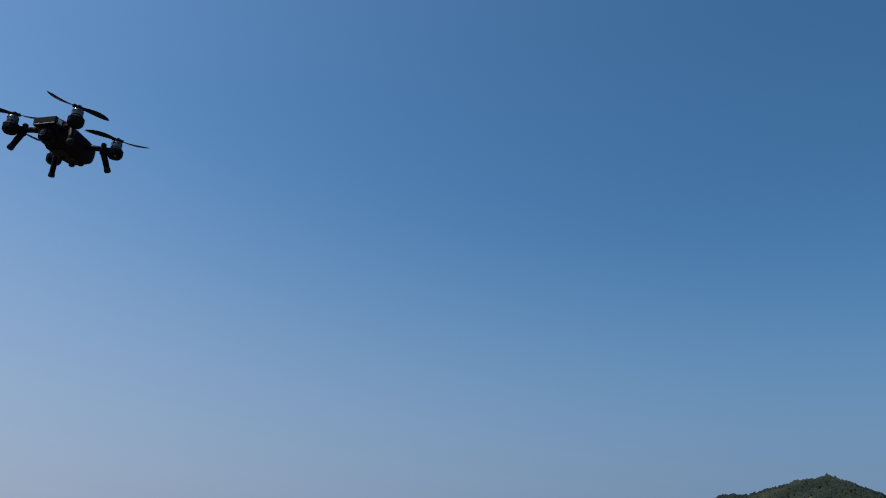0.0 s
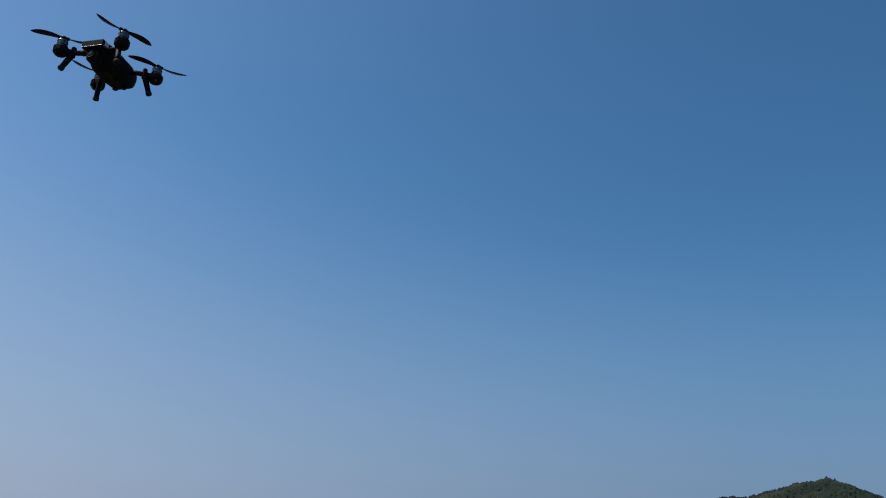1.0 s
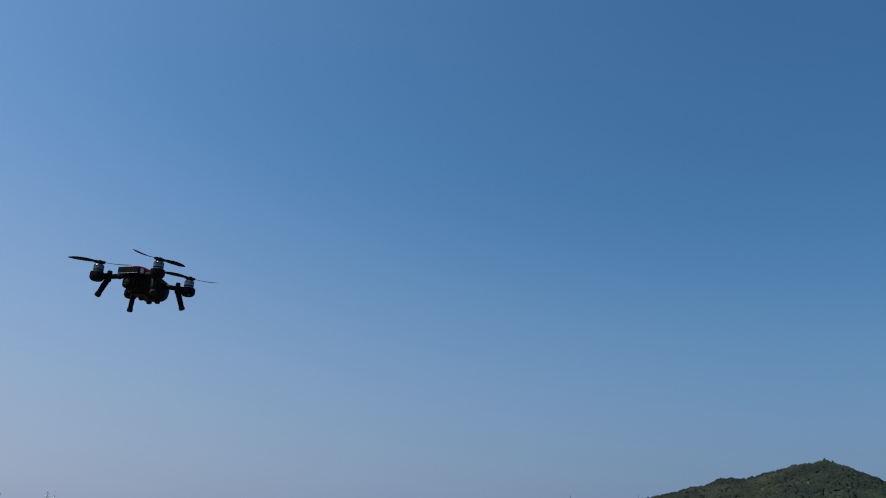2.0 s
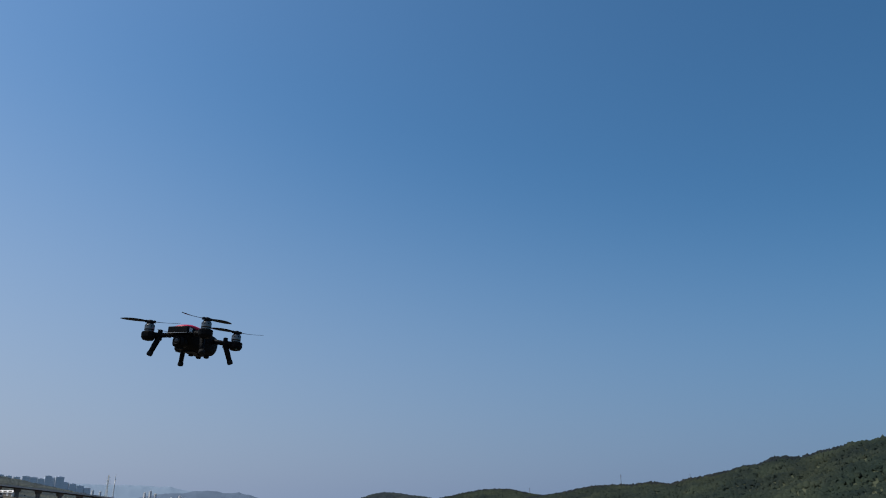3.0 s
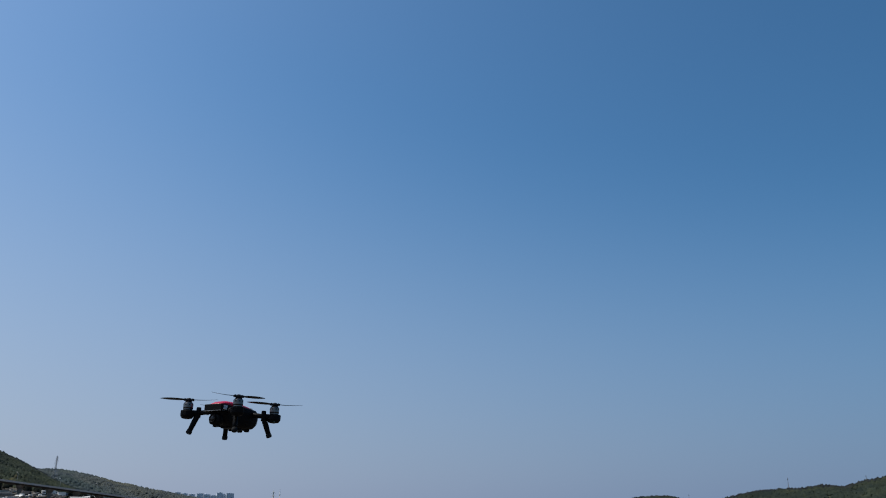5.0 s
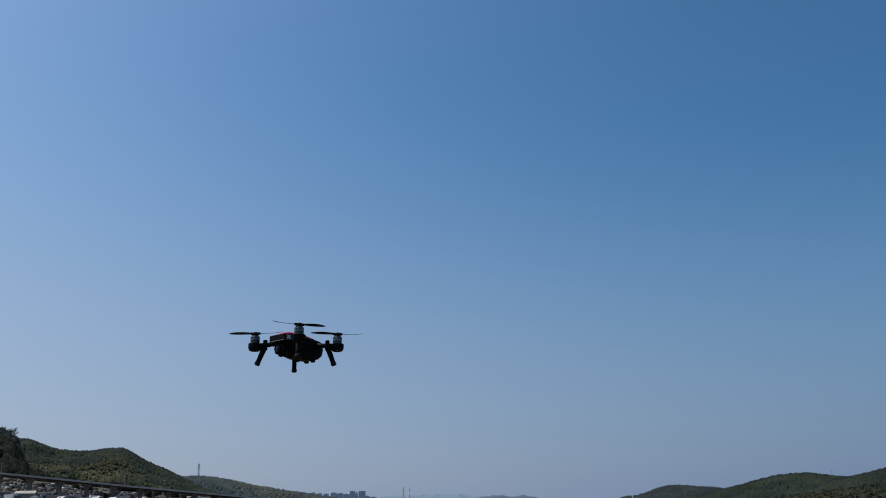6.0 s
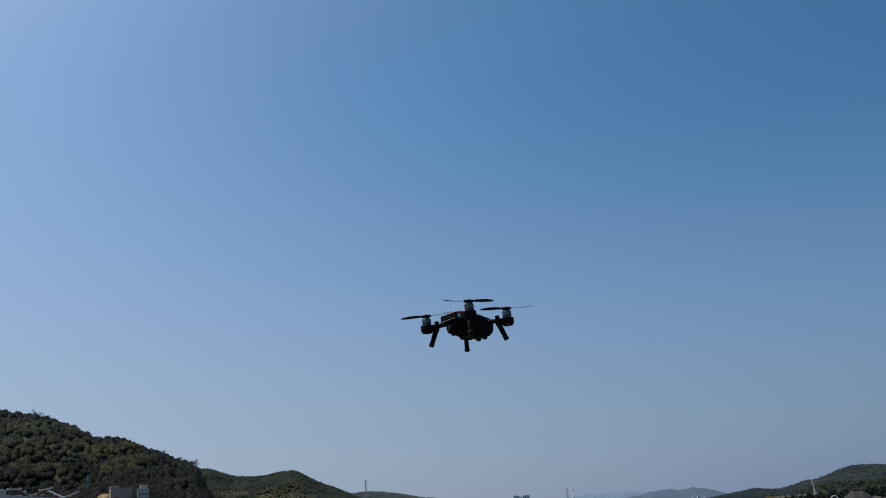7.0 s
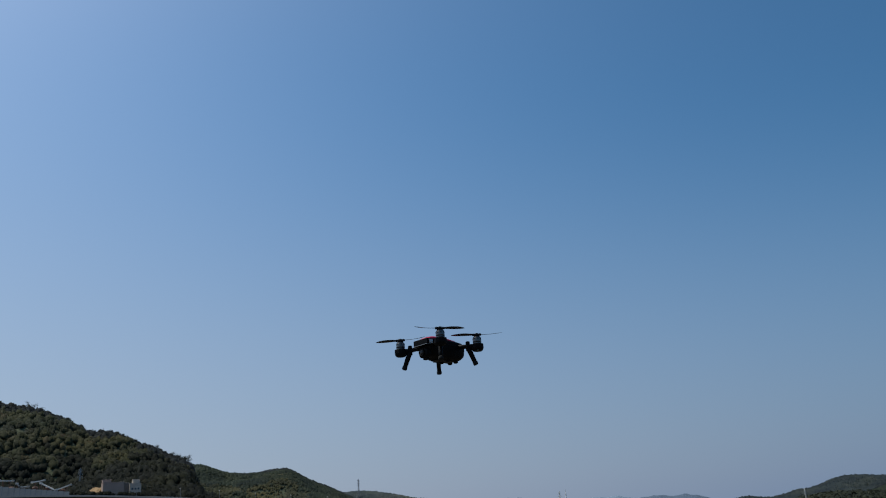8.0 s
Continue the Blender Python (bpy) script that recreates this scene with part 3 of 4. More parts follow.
def blade(bm, sign, turn):
    """One swept, twisted propeller blade with thickness."""
    rings = []
    steps = 14
    for i in range(steps + 1):
        f = i / steps
        r = 0.009 + 0.104 * f
        chord = 0.027 * math.sin(math.pi * (0.12 + 0.62 * f)) ** 0.9 * (1 - 0.72 * f ** 9)
        pitch = radians(17 - 10 * f)
        sweep = 0.006 * math.sin(math.pi * f) - 0.010 * f * f
        thick = 0.0022 * (1 - 0.6 * f)
        ring = []
        for u, w in ((-0.5, 0), (-0.2, 0.6), (0.15, 0.75), (0.5, 0), (0.15, -0.35), (-0.2, -0.35)):
            c = u * chord
            ring.append(Vector((sign * r, turn * sign * (sweep + c * math.cos(pitch)), 0.0225 + c * math.sin(pitch) + w * thick + 0.003 * f * f)))
        rings.append(ring)
    add_loft(bm, rings)


def build_drone(m):
    drone = thing("quadcopter_drone", "black quadcopter drone with a red top cover, hovering in the air", "drone", m)
    # lower hull, deepest amidships and drawn in towards the tail
    bm = bmesh.new()
    stations = ((-0.123, 0.033, -0.016, -0.056), (-0.117, 0.042, -0.008, -0.066), (-0.10, 0.048, 0.000, -0.077), (-0.06, 0.0525, 0.003, -0.081), (-0.01, 0.0535, 0.004, -0.082),
                (0.03, 0.052, 0.003, -0.080), (0.055, 0.044, -0.004, -0.071), (0.075, 0.040, -0.012, -0.058), (0.088, 0.036, -0.016, -0.040))
    add_loft(bm, [hull_ring(y, half, top, low, 6.5, 44, 0.80) for y, half, top, low in stations])
    hull = part("hull", bm, matt_plastic, drone, "dark plastic lower hull", True)
    part("belly_plate", box_bm(-0.024, 0.024, -0.075, 0.03, -0.0845, -0.0795, 0.002), black_plastic, hull)
    for x, y in ((-0.018, -0.082), (0.018, -0.082), (-0.02, -0.03), (0.02, -0.03)):
        part("belly_sensor", lathe_bm(((0.0075, -0.0895), (0.0105, -0.0870), (0.0110, -0.075)), 14, Matrix.Translation((x, y, 0))), black_plastic, hull)
    part("battery_latch", box_bm(-0.014, 0.014, -0.112, -0.104, -0.046, -0.028, 0.002), black_plastic, hull)
    # red cover
    bm = bmesh.new()
    tops = ((-0.119, 0.012, -0.017, -0.024), (-0.113, 0.027, -0.008, -0.022), (-0.10, 0.036, 0.001, -0.018), (-0.06, 0.0425, 0.0115, -0.014), (-0.01, 0.0435, 0.0175, -0.012),
            (0.03, 0.0425, 0.0190, -0.012), (0.060, 0.039, 0.0180, -0.010), (0.082, 0.033, 0.0130, -0.006), (0.098, 0.027, 0.006, -0.005), (0.106, 0.020, 0.002, -0.004))
    add_loft(bm, [hull_ring(y, half, top, low, 2.2) for y, half, top, low in tops])
    part("top_cover", bm, red_paint, drone, "glossy red top cover", True)
    # front block with its bright lower edge
    block = part("front_block", box_bm(-0.044, 0.044, 0.056, 0.113, -0.028, 0.000, 0.004, None, 3), black_plastic, drone, "square black nose block")
    part("trim_strip", box_bm(-0.0425, 0.0425, 0.1120, 0.1141, -0.0272, -0.0256, 0.0004), trim_metal, block, "thin bright metal strip")
    for s in (1, -1):
        part("trim_strip", box_bm(s * 0.0442 - 0.0008, s * 0.0442 + 0.0008, 0.066, 0.108, -0.0270, -0.0252, 0.0004), trim_metal, block, "thin bright metal strip")
    part("sticker", box_bm(-0.0452, -0.0432, 0.080, 0.101, -0.0215, -0.0045, 0.0006), white_plastic, block, "small white sticker")
    # camera under the nose
    bm = bmesh.new()
    add_loft(bm, [hull_ring(y, half, -0.057 + hh, -0.057 - hh, 3.0, 24) for y, half, hh in ((0.060, 0.020, 0.016), (0.066, 0.027, 0.021), (0.082, 0.029, 0.023), (0.095, 0.028, 0.022), (0.101, 0.023, 0.018))])
    housing = part("camera_housing", bm, black_plastic, drone, "rounded black camera housing", True)
    ahead = Matrix.Translation((0.003, 0.100, -0.056)) @ Matrix.Rotation(radians(-90), 4, "X")
    part("lens_ring", lathe_bm(((0.0165, 0), (0.017, 0.006), (0.0155, 0.008), (0.012, 0.008), (0.011, 0.006)), 28, ahead), black_plastic, housing, "", True)
    part("lens", lathe_bm(((0.0108, 0.003), (0.0108, 0.0062), (0.008, 0.0075), (0.004, 0.0083)), 24, ahead), lens_glass, housing, "dark glass camera lens", True)
    part("camera_bracket", box_bm(-0.016, 0.016, 0.068, 0.09, -0.036, -0.018, 0.003), matt_plastic, drone)
    part("camera_foot", box_bm(-0.012, 0.012, 0.072, 0.09, -0.0865, -0.078, 0.002), black_plastic, housing)
    # arms, motors, propellers, legs
    for sx in (1, -1):
        for sy in (1, -1):
            hub = Vector((sx * ARM_X, sy * ARM_Y, 0))
            inward = Vector((-hub.x, -hub.y, 0)).normalized()
            knee = hub + inward * 0.042 + Vector((0, 0, -0.029))
            root = Vector((sx * 0.036, sy * (0.064 if sy > 0 else 0.07), -0.021))
            bm = bmesh.new()
            add_bar(bm, root, knee, 0.0105, 0.0095, 12)
            add_bar(bm, knee, hub + Vector((0, 0, -0.031)), 0.0115, 0.0125, 12)
            arm = part("arm", bm, black_plastic, drone, "", True)
            part("hinge_cap", lathe_bm(((0.0085, -0.048), (0.0095, -0.045), (0.0095, -0.009), (0.008, -0.006)), 16, Matrix.Translation((knee.x, knee.y, 0))), black_plastic, arm, "", True)
            if sy > 0:
                way = (knee - root).normalized()
                p0 = root + way * 0.020
                part("hinge_band", lathe_bm(((0.0108, 0), (0.0118, 0.001), (0.0118, 0.009), (0.0108, 0.010)), 14, along(p0, p0 + way)), rubber, arm, "", True)
            pod = lathe_bm(((0.012, -0.0525), (0.0205, -0.0515), (0.0265, -0.0435), (0.0275, -0.040), (0.0275, -0.024), (0.0262, -0.021), (0.018, -0.0195)), 12, Matrix.Translation(hub))
            pod = part("motor_pod", pod, matt_plastic, drone, "dark faceted motor pod")
            part("vent_disc", lathe_bm(((0.009, -0.0540), (0.0105, -0.0530), (0.0105, -0.0515)), 20, Matrix.Translation(hub)), black_plastic, pod)
            if sy < 0:
                part("status_light", lathe_bm(((0.004, -0.0505), (0.005, -0.0495), (0.005, -0.046)), 12, Matrix.Translation(hub + Vector((sx * 0.012, 0.013, -0.0025)))), led_lens, pod, "small unlit status light")
            bell = lathe_bm(((0.0165, -0.0195), (0.0180, -0.018), (0.0180, -0.0145), (0.0168, -0.0140), (0.0168, -0.0116), (0.0188, -0.0110), (0.0192, -0.0095), (0.0192, 0.0050), (0.0186, 0.0062), (0.0186, 0.0072), (0.0178, 0.0090), (0.0150, 0.0112), (0.009, 0.0125)), 32, Matrix.Translation(hub))
            bell = part("motor", bell, bell_metal, drone, "bare metal motor bell", True)
            bell.data.shade_flat()
            part("magnet_ring", lathe_bm(((0.0186, -0.0142), (0.0190, -0.0136), (0.0190, -0.0112), (0.0186, -0.0106)), 32, Matrix.Translation(hub)), black_plastic, bell, "dark ring between the motor's halves")
            for k in range(8):
                part("cooling_slot", box_bm(0.0184, 0.0196, -0.0022, 0.0022, -0.0010, 0.0042, 0.0004, Matrix.Translation(hub) @ Matrix.Rotation(radians(45 * k + 12), 4, "Z")), black_plastic, bell)
            part("motor_cap", lathe_bm(((0.0125, 0.0120), (0.0135, 0.0128), (0.0135, 0.0155), (0.008, 0.0165)), 20, Matrix.Translation(hub)), black_plastic, bell)
            bm = bmesh.new()
            for sign in (1, -1):
                blade(bm, sign, sx * sy)
            prop = part("propeller", bm, prop_plastic, drone, "black two-bladed propeller", True)
            prop.matrix_basis = Matrix.Translation(hub) @ Matrix.Rotation(radians(PROP_TURN[sx, sy]), 4, "Z")
            part("hub_cap", lathe_bm(((0.0075, 0.0165), (0.0105, 0.0175), (0.0105, 0.0255), (0.0085, 0.0275), (0.004, 0.029)), 18), prop_plastic, prop, "", True)
            part("blade_clamp", box_bm(-0.0205, 0.0205, -0.0062, 0.0062, 0.0172, 0.0262, 0.0022), prop_plastic, prop, "thick black clamp that holds the blades")
            for s in (1, -1):
                part("blade_screw", lathe_bm(((0.0028, 0.0255), (0.0028, 0.0274), (0.0015, 0.0280)), 10, Matrix.Translation((s * 0.0145, 0, 0))), bell_metal, prop)
            foot = Vector((sx * FOOT_X, sy * FOOT_Y, FOOT_Z))
            top = knee + Vector((0, 0, -0.004))
            way = (foot - top).normalized()
            bm = bmesh.new()
            add_loft(bm, [[Vector((w * math.cos(2 * math.pi * i / 14), d * math.sin(2 * math.pi * i / 14), 0)) @ along(top, foot).to_3x3().transposed() + top + way * h for i in range(14)]
                          for h, w, d in ((0, 0.0095, 0.0100), (0.012, 0.0104, 0.0110), (0.05, 0.0098, 0.0104), ((foot - top).length - 0.008, 0.0094, 0.0098))])
            leg = part("landing_leg", bm, black_plastic, drone, "black splayed landing leg", True)
            # rib is bare metal on one leg only, in place of its glint
            part("leg_rib", box_bm(-0.0012, 0.0012, 0.0080, 0.0112, 0.006, 0.046, 0.0006, along(top, foot)), bell_metal if (sx, sy) == (-1, 1) else black_plastic, leg)
            h = (foot - top).length
            part("rubber_foot", lathe_bm(((0.0095, h - 0.014), (0.0112, h - 0.011), (0.0116, h - 0.002), (0.010, h + 0.002), (0.0045, h + 0.0035)), 16, along(top, foot)), rubber, leg, "", True)
    return drone


PROP_TURN = {(1, 1): 36.0, (-1, 1): 61.0, (-1, -1): 51.0, (1, -1): 52.0}
build_drone(pose(0, 0, 3.4, 1.0, 0.2, -218.0))


# ---- things along the valley ----
def stand(bearing, far, turn=0.0, sink=0.0):
    """A pose on the ground, its front turned towards the valley's near end, then by so many degrees."""
    x, y = spot(bearing, far)
    return pose(x, y, float(ground_height(x, y)) - sink, 0, 0, -bearing + turn)


# the elevated expressway: a curved deck on piers
BEARINGS = ((-60, 560, 3.4), (-47, 500, 3.65), (-37, 465, 3.6), (-31.5, 455, 3.45), (-26.5, 450, 3.1), (-21.3, 460, 2.54), (-16.4, 470, 1.95), (-11.4, 490, 1.38), (-7.5, 510, 0.93), (-4.2, 530, 0.68), (-0.6, 550, 0.37), (2, 570, 0.1), (6, 595, -0.2), (9, 640, -0.45))
ROUTE = [(*spot(b, far), lift(up, far)) for b, far, up in BEARINGS]


def route_at(s):
    """Point and heading of the route at s from 0 to 1."""
    k = s * (len(ROUTE) - 1)
    i = min(int(k), len(ROUTE) - 2)
    p = [Vector(ROUTE[max(0, min(len(ROUTE) - 1, i + o))]) for o in (-1, 0, 1, 2)]
    f = k - i
    at = 0.5 * ((2 * p[1]) + (p[2] - p[0]) * f + (2 * p[0] - 5 * p[1] + 4 * p[2] - p[3]) * f * f + (3 * p[1] - p[0] - 3 * p[2] + p[3]) * f ** 3)
    way = (p[2] - p[1]).normalized()
    return at, way, Vector((way.y, -way.x, 0)).normalized()


def ribbon(section, steps=160):
    bm = bmesh.new()
    rings = []
    for i in range(steps + 1):
        at, way, side = route_at(i / steps)
        rings.append([at + side * a + Vector((0, 0, b)) for a, b in section])
    return add_loft(bm, rings)


expressway = thing("elevated_expressway", "long grey concrete elevated expressway on round piers", "expressway", kind="structure")
part("deck", ribbon(((-6, 0.2), (6, 0.2), (6, 0.0), (5.5, -0.06), (4.6, -0.3), (-4.6, -0.3), (-5.5, -0.06), (-6, 0.0))), deck_concrete, expressway)
for off in (-5.85, 5.85):
    part("parapet", ribbon(((off - 0.17, -0.1), (off + 0.17, -0.1), (off + 0.12, 0.75), (off - 0.12, 0.75))), warm_concrete, expressway, "pale concrete parapet")
for i in range(40):
    at, way, side = route_at((i + 0.5) / 40)
    low = float(ground_height(at.x, at.y)) - 1.0
    if at.z - 2.2 - low > 0.6:
        bm = bmesh.new()
        add_lathe(bm, ((1.15, low), (1.15, at.z - 2.4), (2.0, at.z - 1.3), (2.0, at.z - 0.28)), 14, Matrix.Translation((at.x, at.y, 0)))
        part("pier", bm, dark_concrete, expressway)


def street_lamp(m):
    ob = thing("street_lamp", "slim grey street lamp with one curved arm", "street lamp", m, "lamps along the expressway")
    bm = bmesh.new()
    add_bar(bm, (0, 0, 0), (0, 0, 4.0), 0.07, 0.05, 8)
    add_bar(bm, (0, 0, 3.95), (0.8, 0, 4.4), 0.05, 0.04, 8)
    part("pole", bm, galvanised, ob)
    part("lamp_head", box_bm(0.7, 1.5, -0.2, 0.2, 4.3, 4.5, 0.05), white_paint, ob, "pale lamp head")
    return ob


first = None
for i in range(9):
    at, way, side = route_at(0.30 + i * 0.036)
    p = at + side * 5.85
    m = Matrix.Translation((p.x, p.y, at.z + 0.73)) @ Matrix.Rotation(math.atan2(-side.y, -side.x), 4, "Z")
    first = copy_thing(first, m) if first else street_lamp(m)

# the noise barrier before the plant
barrier = thing("noise_barrier", "grey sheet-metal noise barrier with upright posts", "wall", kind="structure")
for i in range(25):
    f0, f1 = 0.12 + i * 0.0048, 0.12 + (i + 1) * 0.0048
    (a, _, side), (b, _, _) = route_at(f0), route_at(f1)
    a, b = a + side * 5.85, b + side * 5.85
    m = Matrix.Translation(a) @ Matrix.Rotation(math.atan2(b.y - a.y, b.x - a.x), 4, "Z")
    long = (b - a).length
    bearing = math.degrees(math.atan2(a.x - EYE_X, a.y - EYE_Y))
    top = lift(4.21 - 0.125 * (bearing + 34.85), math.hypot(a.x - EYE_X, a.y - EYE_Y)) - a.z
    part("panel", box_bm(0.1, long - 0.1, -0.05, 0.05, 0.4, top, 0.02, m), grey_sheet, barrier)
    part("post", box_bm(-0.1, 0.1, -0.12, 0.12, 0.4, top + 0.15, 0, m), galvanised, barrier)


def lattice(name, label, m, height, base, head, arms, material, group=""):
    """A lattice mast: four tapering legs, crossed bracing, cross-arms with insulators."""
    ob = thing(name, label, "pylon", m, group)
    waist = 0.62
    def half(z):
        f = z / height
        return base + (head - base) * min(1, f / waist) ** 0.85
    bm = bmesh.new()
    steps = 9
    t = max(0.12, height * 0.0040)
    zs = [height * (1 - (1 - i / steps) ** 1.15) for i in range(steps + 1)]
    for a, b in zip(zs, zs[1:]):
        p, q = half(a), half(b)
        for sx in (1, -1):
            for sy in (1, -1):
                add_beam(bm, (sx * p, sy * p, a), (sx * q, sy * q, b), t * 1.35)
        for s in (1, -1):
            for c in (1, -1):
                add_beam(bm, (c * p, s * p, a), (-c * q, s * q, b), t * 0.8)
                add_beam(bm, (s * p, c * p, a), (s * q, -c * q, b), t * 0.8)
            add_beam(bm, (-q, s * q, b), (q, s * q, b), t * 0.8)
            add_beam(bm, (s * q, -q, b), (s * q, q, b), t * 0.8)
    add_beam(bm, (0, 0, zs[-1]), (0, 0, height * 1.04), t)
    part("lattice_body", bm, material, ob)
    for f, reach in arms:
        z = height * f
        for s in (1, -1):
            bm = bmesh.new()
            for c in (1, -1):
                add_beam(bm, (0, c * half(z) * 0.8, z), (s * reach, 0, z + 0.25), t)
                add_beam(bm, (0, c * half(z) * 0.8, z + height * 0.05), (s * reach, 0, z + 0.3), t * 0.8)
            arm = part("cross_arm", bm, material, ob)
            part("insulator", lathe_bm(((0.12, 0), (0.22, 0.15), (0.12, 0.3), (0.22, 0.6), (0.12, 0.8), (0.2, 1.1), (0.1, 1.4)), 8, Matrix.Translation((s * reach, 0, z - 1.3))), material, arm)
    return ob


ARMS = ((0.68, 5.0), (0.80, 4.2), (0.92, 3.4))
def pylon_at(bearing, far, base_climb, top_climb, label, material, thin=1.0, turn=20.0, arms=ARMS, spread=0.11):
    x, y = spot(bearing, far)
    z0, z1 = lift(base_climb, far), lift(top_climb, far)
    h = z1 - z0
    lattice("pylon", label, pose(x, y, z0, 0, 0, turn - bearing), h / 1.04, h * spread, h * 0.022 * thin, [(f, r * h / 32 * thin) for f, r in arms], material, "power pylons")


pylon_at(-12.85, 1250, 2.1, 3.5, "tall grey lattice power pylon before a wooded hill", galvanised, 0.8, 55)
pylon_at(0.66, 1500, 0.0, 1.7, "tall pale lattice power pylon in the valley", pale_steel, 0.7, 30, ARMS, 0.06)
pylon_at(-30.46, 760, 3.55, 5.2, "grey lattice power pylon before dark woods", galvanised, 0.7, 40)
pylon_at(34.3, 1262, 1.85, 2.72, "slim lattice mast on a wooded ridge", galvanised, 0.5, 10, ((0.9, 2.0),), 0.03)
pylon_at(28.22, 1545, 1.2, 1.7, "slim lattice mast on a wooded ridge", galvanised, 0.5, 10, ((0.9, 2.0),), 0.03)
pylon_at(38.74, 1240, 2.4, 2.8, "slim lattice mast on a wooded ridge", galvanised, 0.6, 10, ((0.9, 2.0),), 0.03)
pylon_at(16.0, 640, -0.6, 0.62, "pale lattice power pylon before a dark hillside", pale_steel, 0.5, 40, ((0.9, 2.0), (0.75, 2.0)), 0.09)

# the slender tower beyond the pylon
tx, ty = spot(1.07, 3000)
tower = thing("slender_tower", "slender pale tapering tower far off in haze", "tower", Matrix.Translation((tx, ty, -4)))
tall = lift(1.74, 3000) + 4
part("shaft", lathe_bm(((2.6, 0), (2.1, tall * 0.3), (1.7, tall * 0.62), (1.4, tall * 0.8)), 16), pale_wall, tower, "", True)
part("crown", lathe_bm(((1.9, tall * 0.79), (1.9, tall * 0.84), (1.1, tall * 0.87)), 16), pale_wall, tower)
part("spire", lathe_bm(((0.9, tall * 0.86), (0.4, tall)), 10), pale_wall, tower)


def high_rise(bearing, far, wide, top, wall, group, label, deep=0.8, turn=0.0):
    """A slab block: storeys as recessed window bands between floor edges, a parapet and a lift house."""
    x, y = spot(bearing, far)
    z0 = float(ground_height(x, y)) - 1.0
    h = lift(top, far) - z0
    w = 2 * far * math.tan(radians(wide) / 2)
    d = w * deep
    ob = thing("apartment_tower", label, "building", pose(x, y, z0, 0, 0, -bearing + turn), group)
    part("wall", box_bm(-w / 2, w / 2, -d / 2, d / 2, 0, h - 1.5, 0.15), wall, ob)
    part("roof", box_bm(-w / 2 - 0.3, w / 2 + 0.3, -d / 2 - 0.3, d / 2 + 0.3, h - 1.5, h - 0.6, 0.1), wall, ob)
    part("lift_house", box_bm(-w * 0.18, w * 0.2, -d * 0.25, d * 0.25, h - 0.6, h + 0.8, 0.1), wall, ob)
    cols = 4
    storeys = max(4, int(h / 6))
    bw = w / cols
    for i in range(cols):
        bm = bmesh.new()
        for k in range(storeys):
            zz = 2.0 + (h - 4.0) * k / storeys
            add_box(bm, -w / 2 + bw * (i + 0.16), -w / 2 + bw * (i + 0.84), -d / 2 - 0.12, -d / 2 + 0.1, zz, zz + (h - 4) / storeys * 0.55)
        tagged(part("window_column", bm, hazed_window, ob), kind="stuff")
    return ob


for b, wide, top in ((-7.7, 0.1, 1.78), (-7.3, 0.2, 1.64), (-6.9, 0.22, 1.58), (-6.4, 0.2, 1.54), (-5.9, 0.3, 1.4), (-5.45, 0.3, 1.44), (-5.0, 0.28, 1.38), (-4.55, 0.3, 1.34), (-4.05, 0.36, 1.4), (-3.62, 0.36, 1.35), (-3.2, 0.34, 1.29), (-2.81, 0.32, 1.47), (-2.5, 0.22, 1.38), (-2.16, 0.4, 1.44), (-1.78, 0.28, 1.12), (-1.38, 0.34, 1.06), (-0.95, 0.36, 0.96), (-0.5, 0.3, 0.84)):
    high_rise(b, 2600, wide * 1.22, top, hazed_wall, "high-rise estate", "high-rise apartment block beyond the expressway, grey-blue with painted haze", 0.7, 14)
for b, wide, top in ((-0.15, 0.13, 0.7), (0.3, 0.12, 0.64), (2.95, 0.13, 0.66), (3.28, 0.15, 0.76), (3.6, 0.13, 0.62), (4.6, 0.13, 0.4), (5.1, 0.13, 0.52), (5.45, 0.1, 0.4), (5.95, 0.13, 0.3), (6.5, 0.1, 0.2), (7.58, 0.12, 0.27), (7.92, 0.1, 0.2), (8.3, 0.12, 0.2), (8.64, 0.1, 0.25), (9.0, 0.13, 0.29), (9.4, 0.1, 0.2)):
    high_rise(b, 2300, wide, top, pale_wall, "white estate", "white apartment block below distant blue hills", 0.8, 40)


# the plant at the foot of the western hill
def plant_house():
    far = 640
    x, y = spot(-28.0, far)
    z0 = lift(3.1, far)
    ob = thing("plant_building", "pale flat-roofed plant building before dark woods", "building", pose(x, y, z0, 0, 0, 28.0 + 8))
    k = far * radians(1.0)
    def block(name, a, b, low, high, d0, d1, mat, label):
        wing = part(name, box_bm(a * k, b * k, d0, d1, low * k, high * k, 0.08), mat, ob, label)
        part("parapet", box_bm(a * k - 0.15, b * k + 0.15, d0 - 0.15, d1 + 0.15, high * k, high * k + 0.35, 0.05), mat, wing)
        return wing
    main = block("main_wing", -1.15, 0.09, 0.0, 1.04, -5, 5, pink_render, "pinkish rendered wing")
    stair = block("stair_tower", -1.15, -0.66, 1.09, 1.22, -3, 3, pink_render, "")
    gap = block("link_wing", 0.09, 0.43, 0.0, 1.0, -2, 4, dark_concrete, "shaded grey link")
    white = block("office_wing", 0.43, 1.12, 0.0, 0.92, -5.5, 4, concrete, "pale grey office wing")
    block("roof_room", 0.64, 1.06, 0.97, 1.18, -3, 2, concrete, "")
    for wing, a, b, n, d in ((white, 0.5, 1.05, 3, -5.5),):
        for i in range(n):
            for lv in (0.2, 0.55):
                c = (a + (b - a) * (i + 0.5) / n) * k
                part("window", box_bm(c - 0.6, c + 0.6, d - 0.06, d + 0.1, lv * k, lv * k + 1.3, 0.03), window_glass, wing)


plant_house()


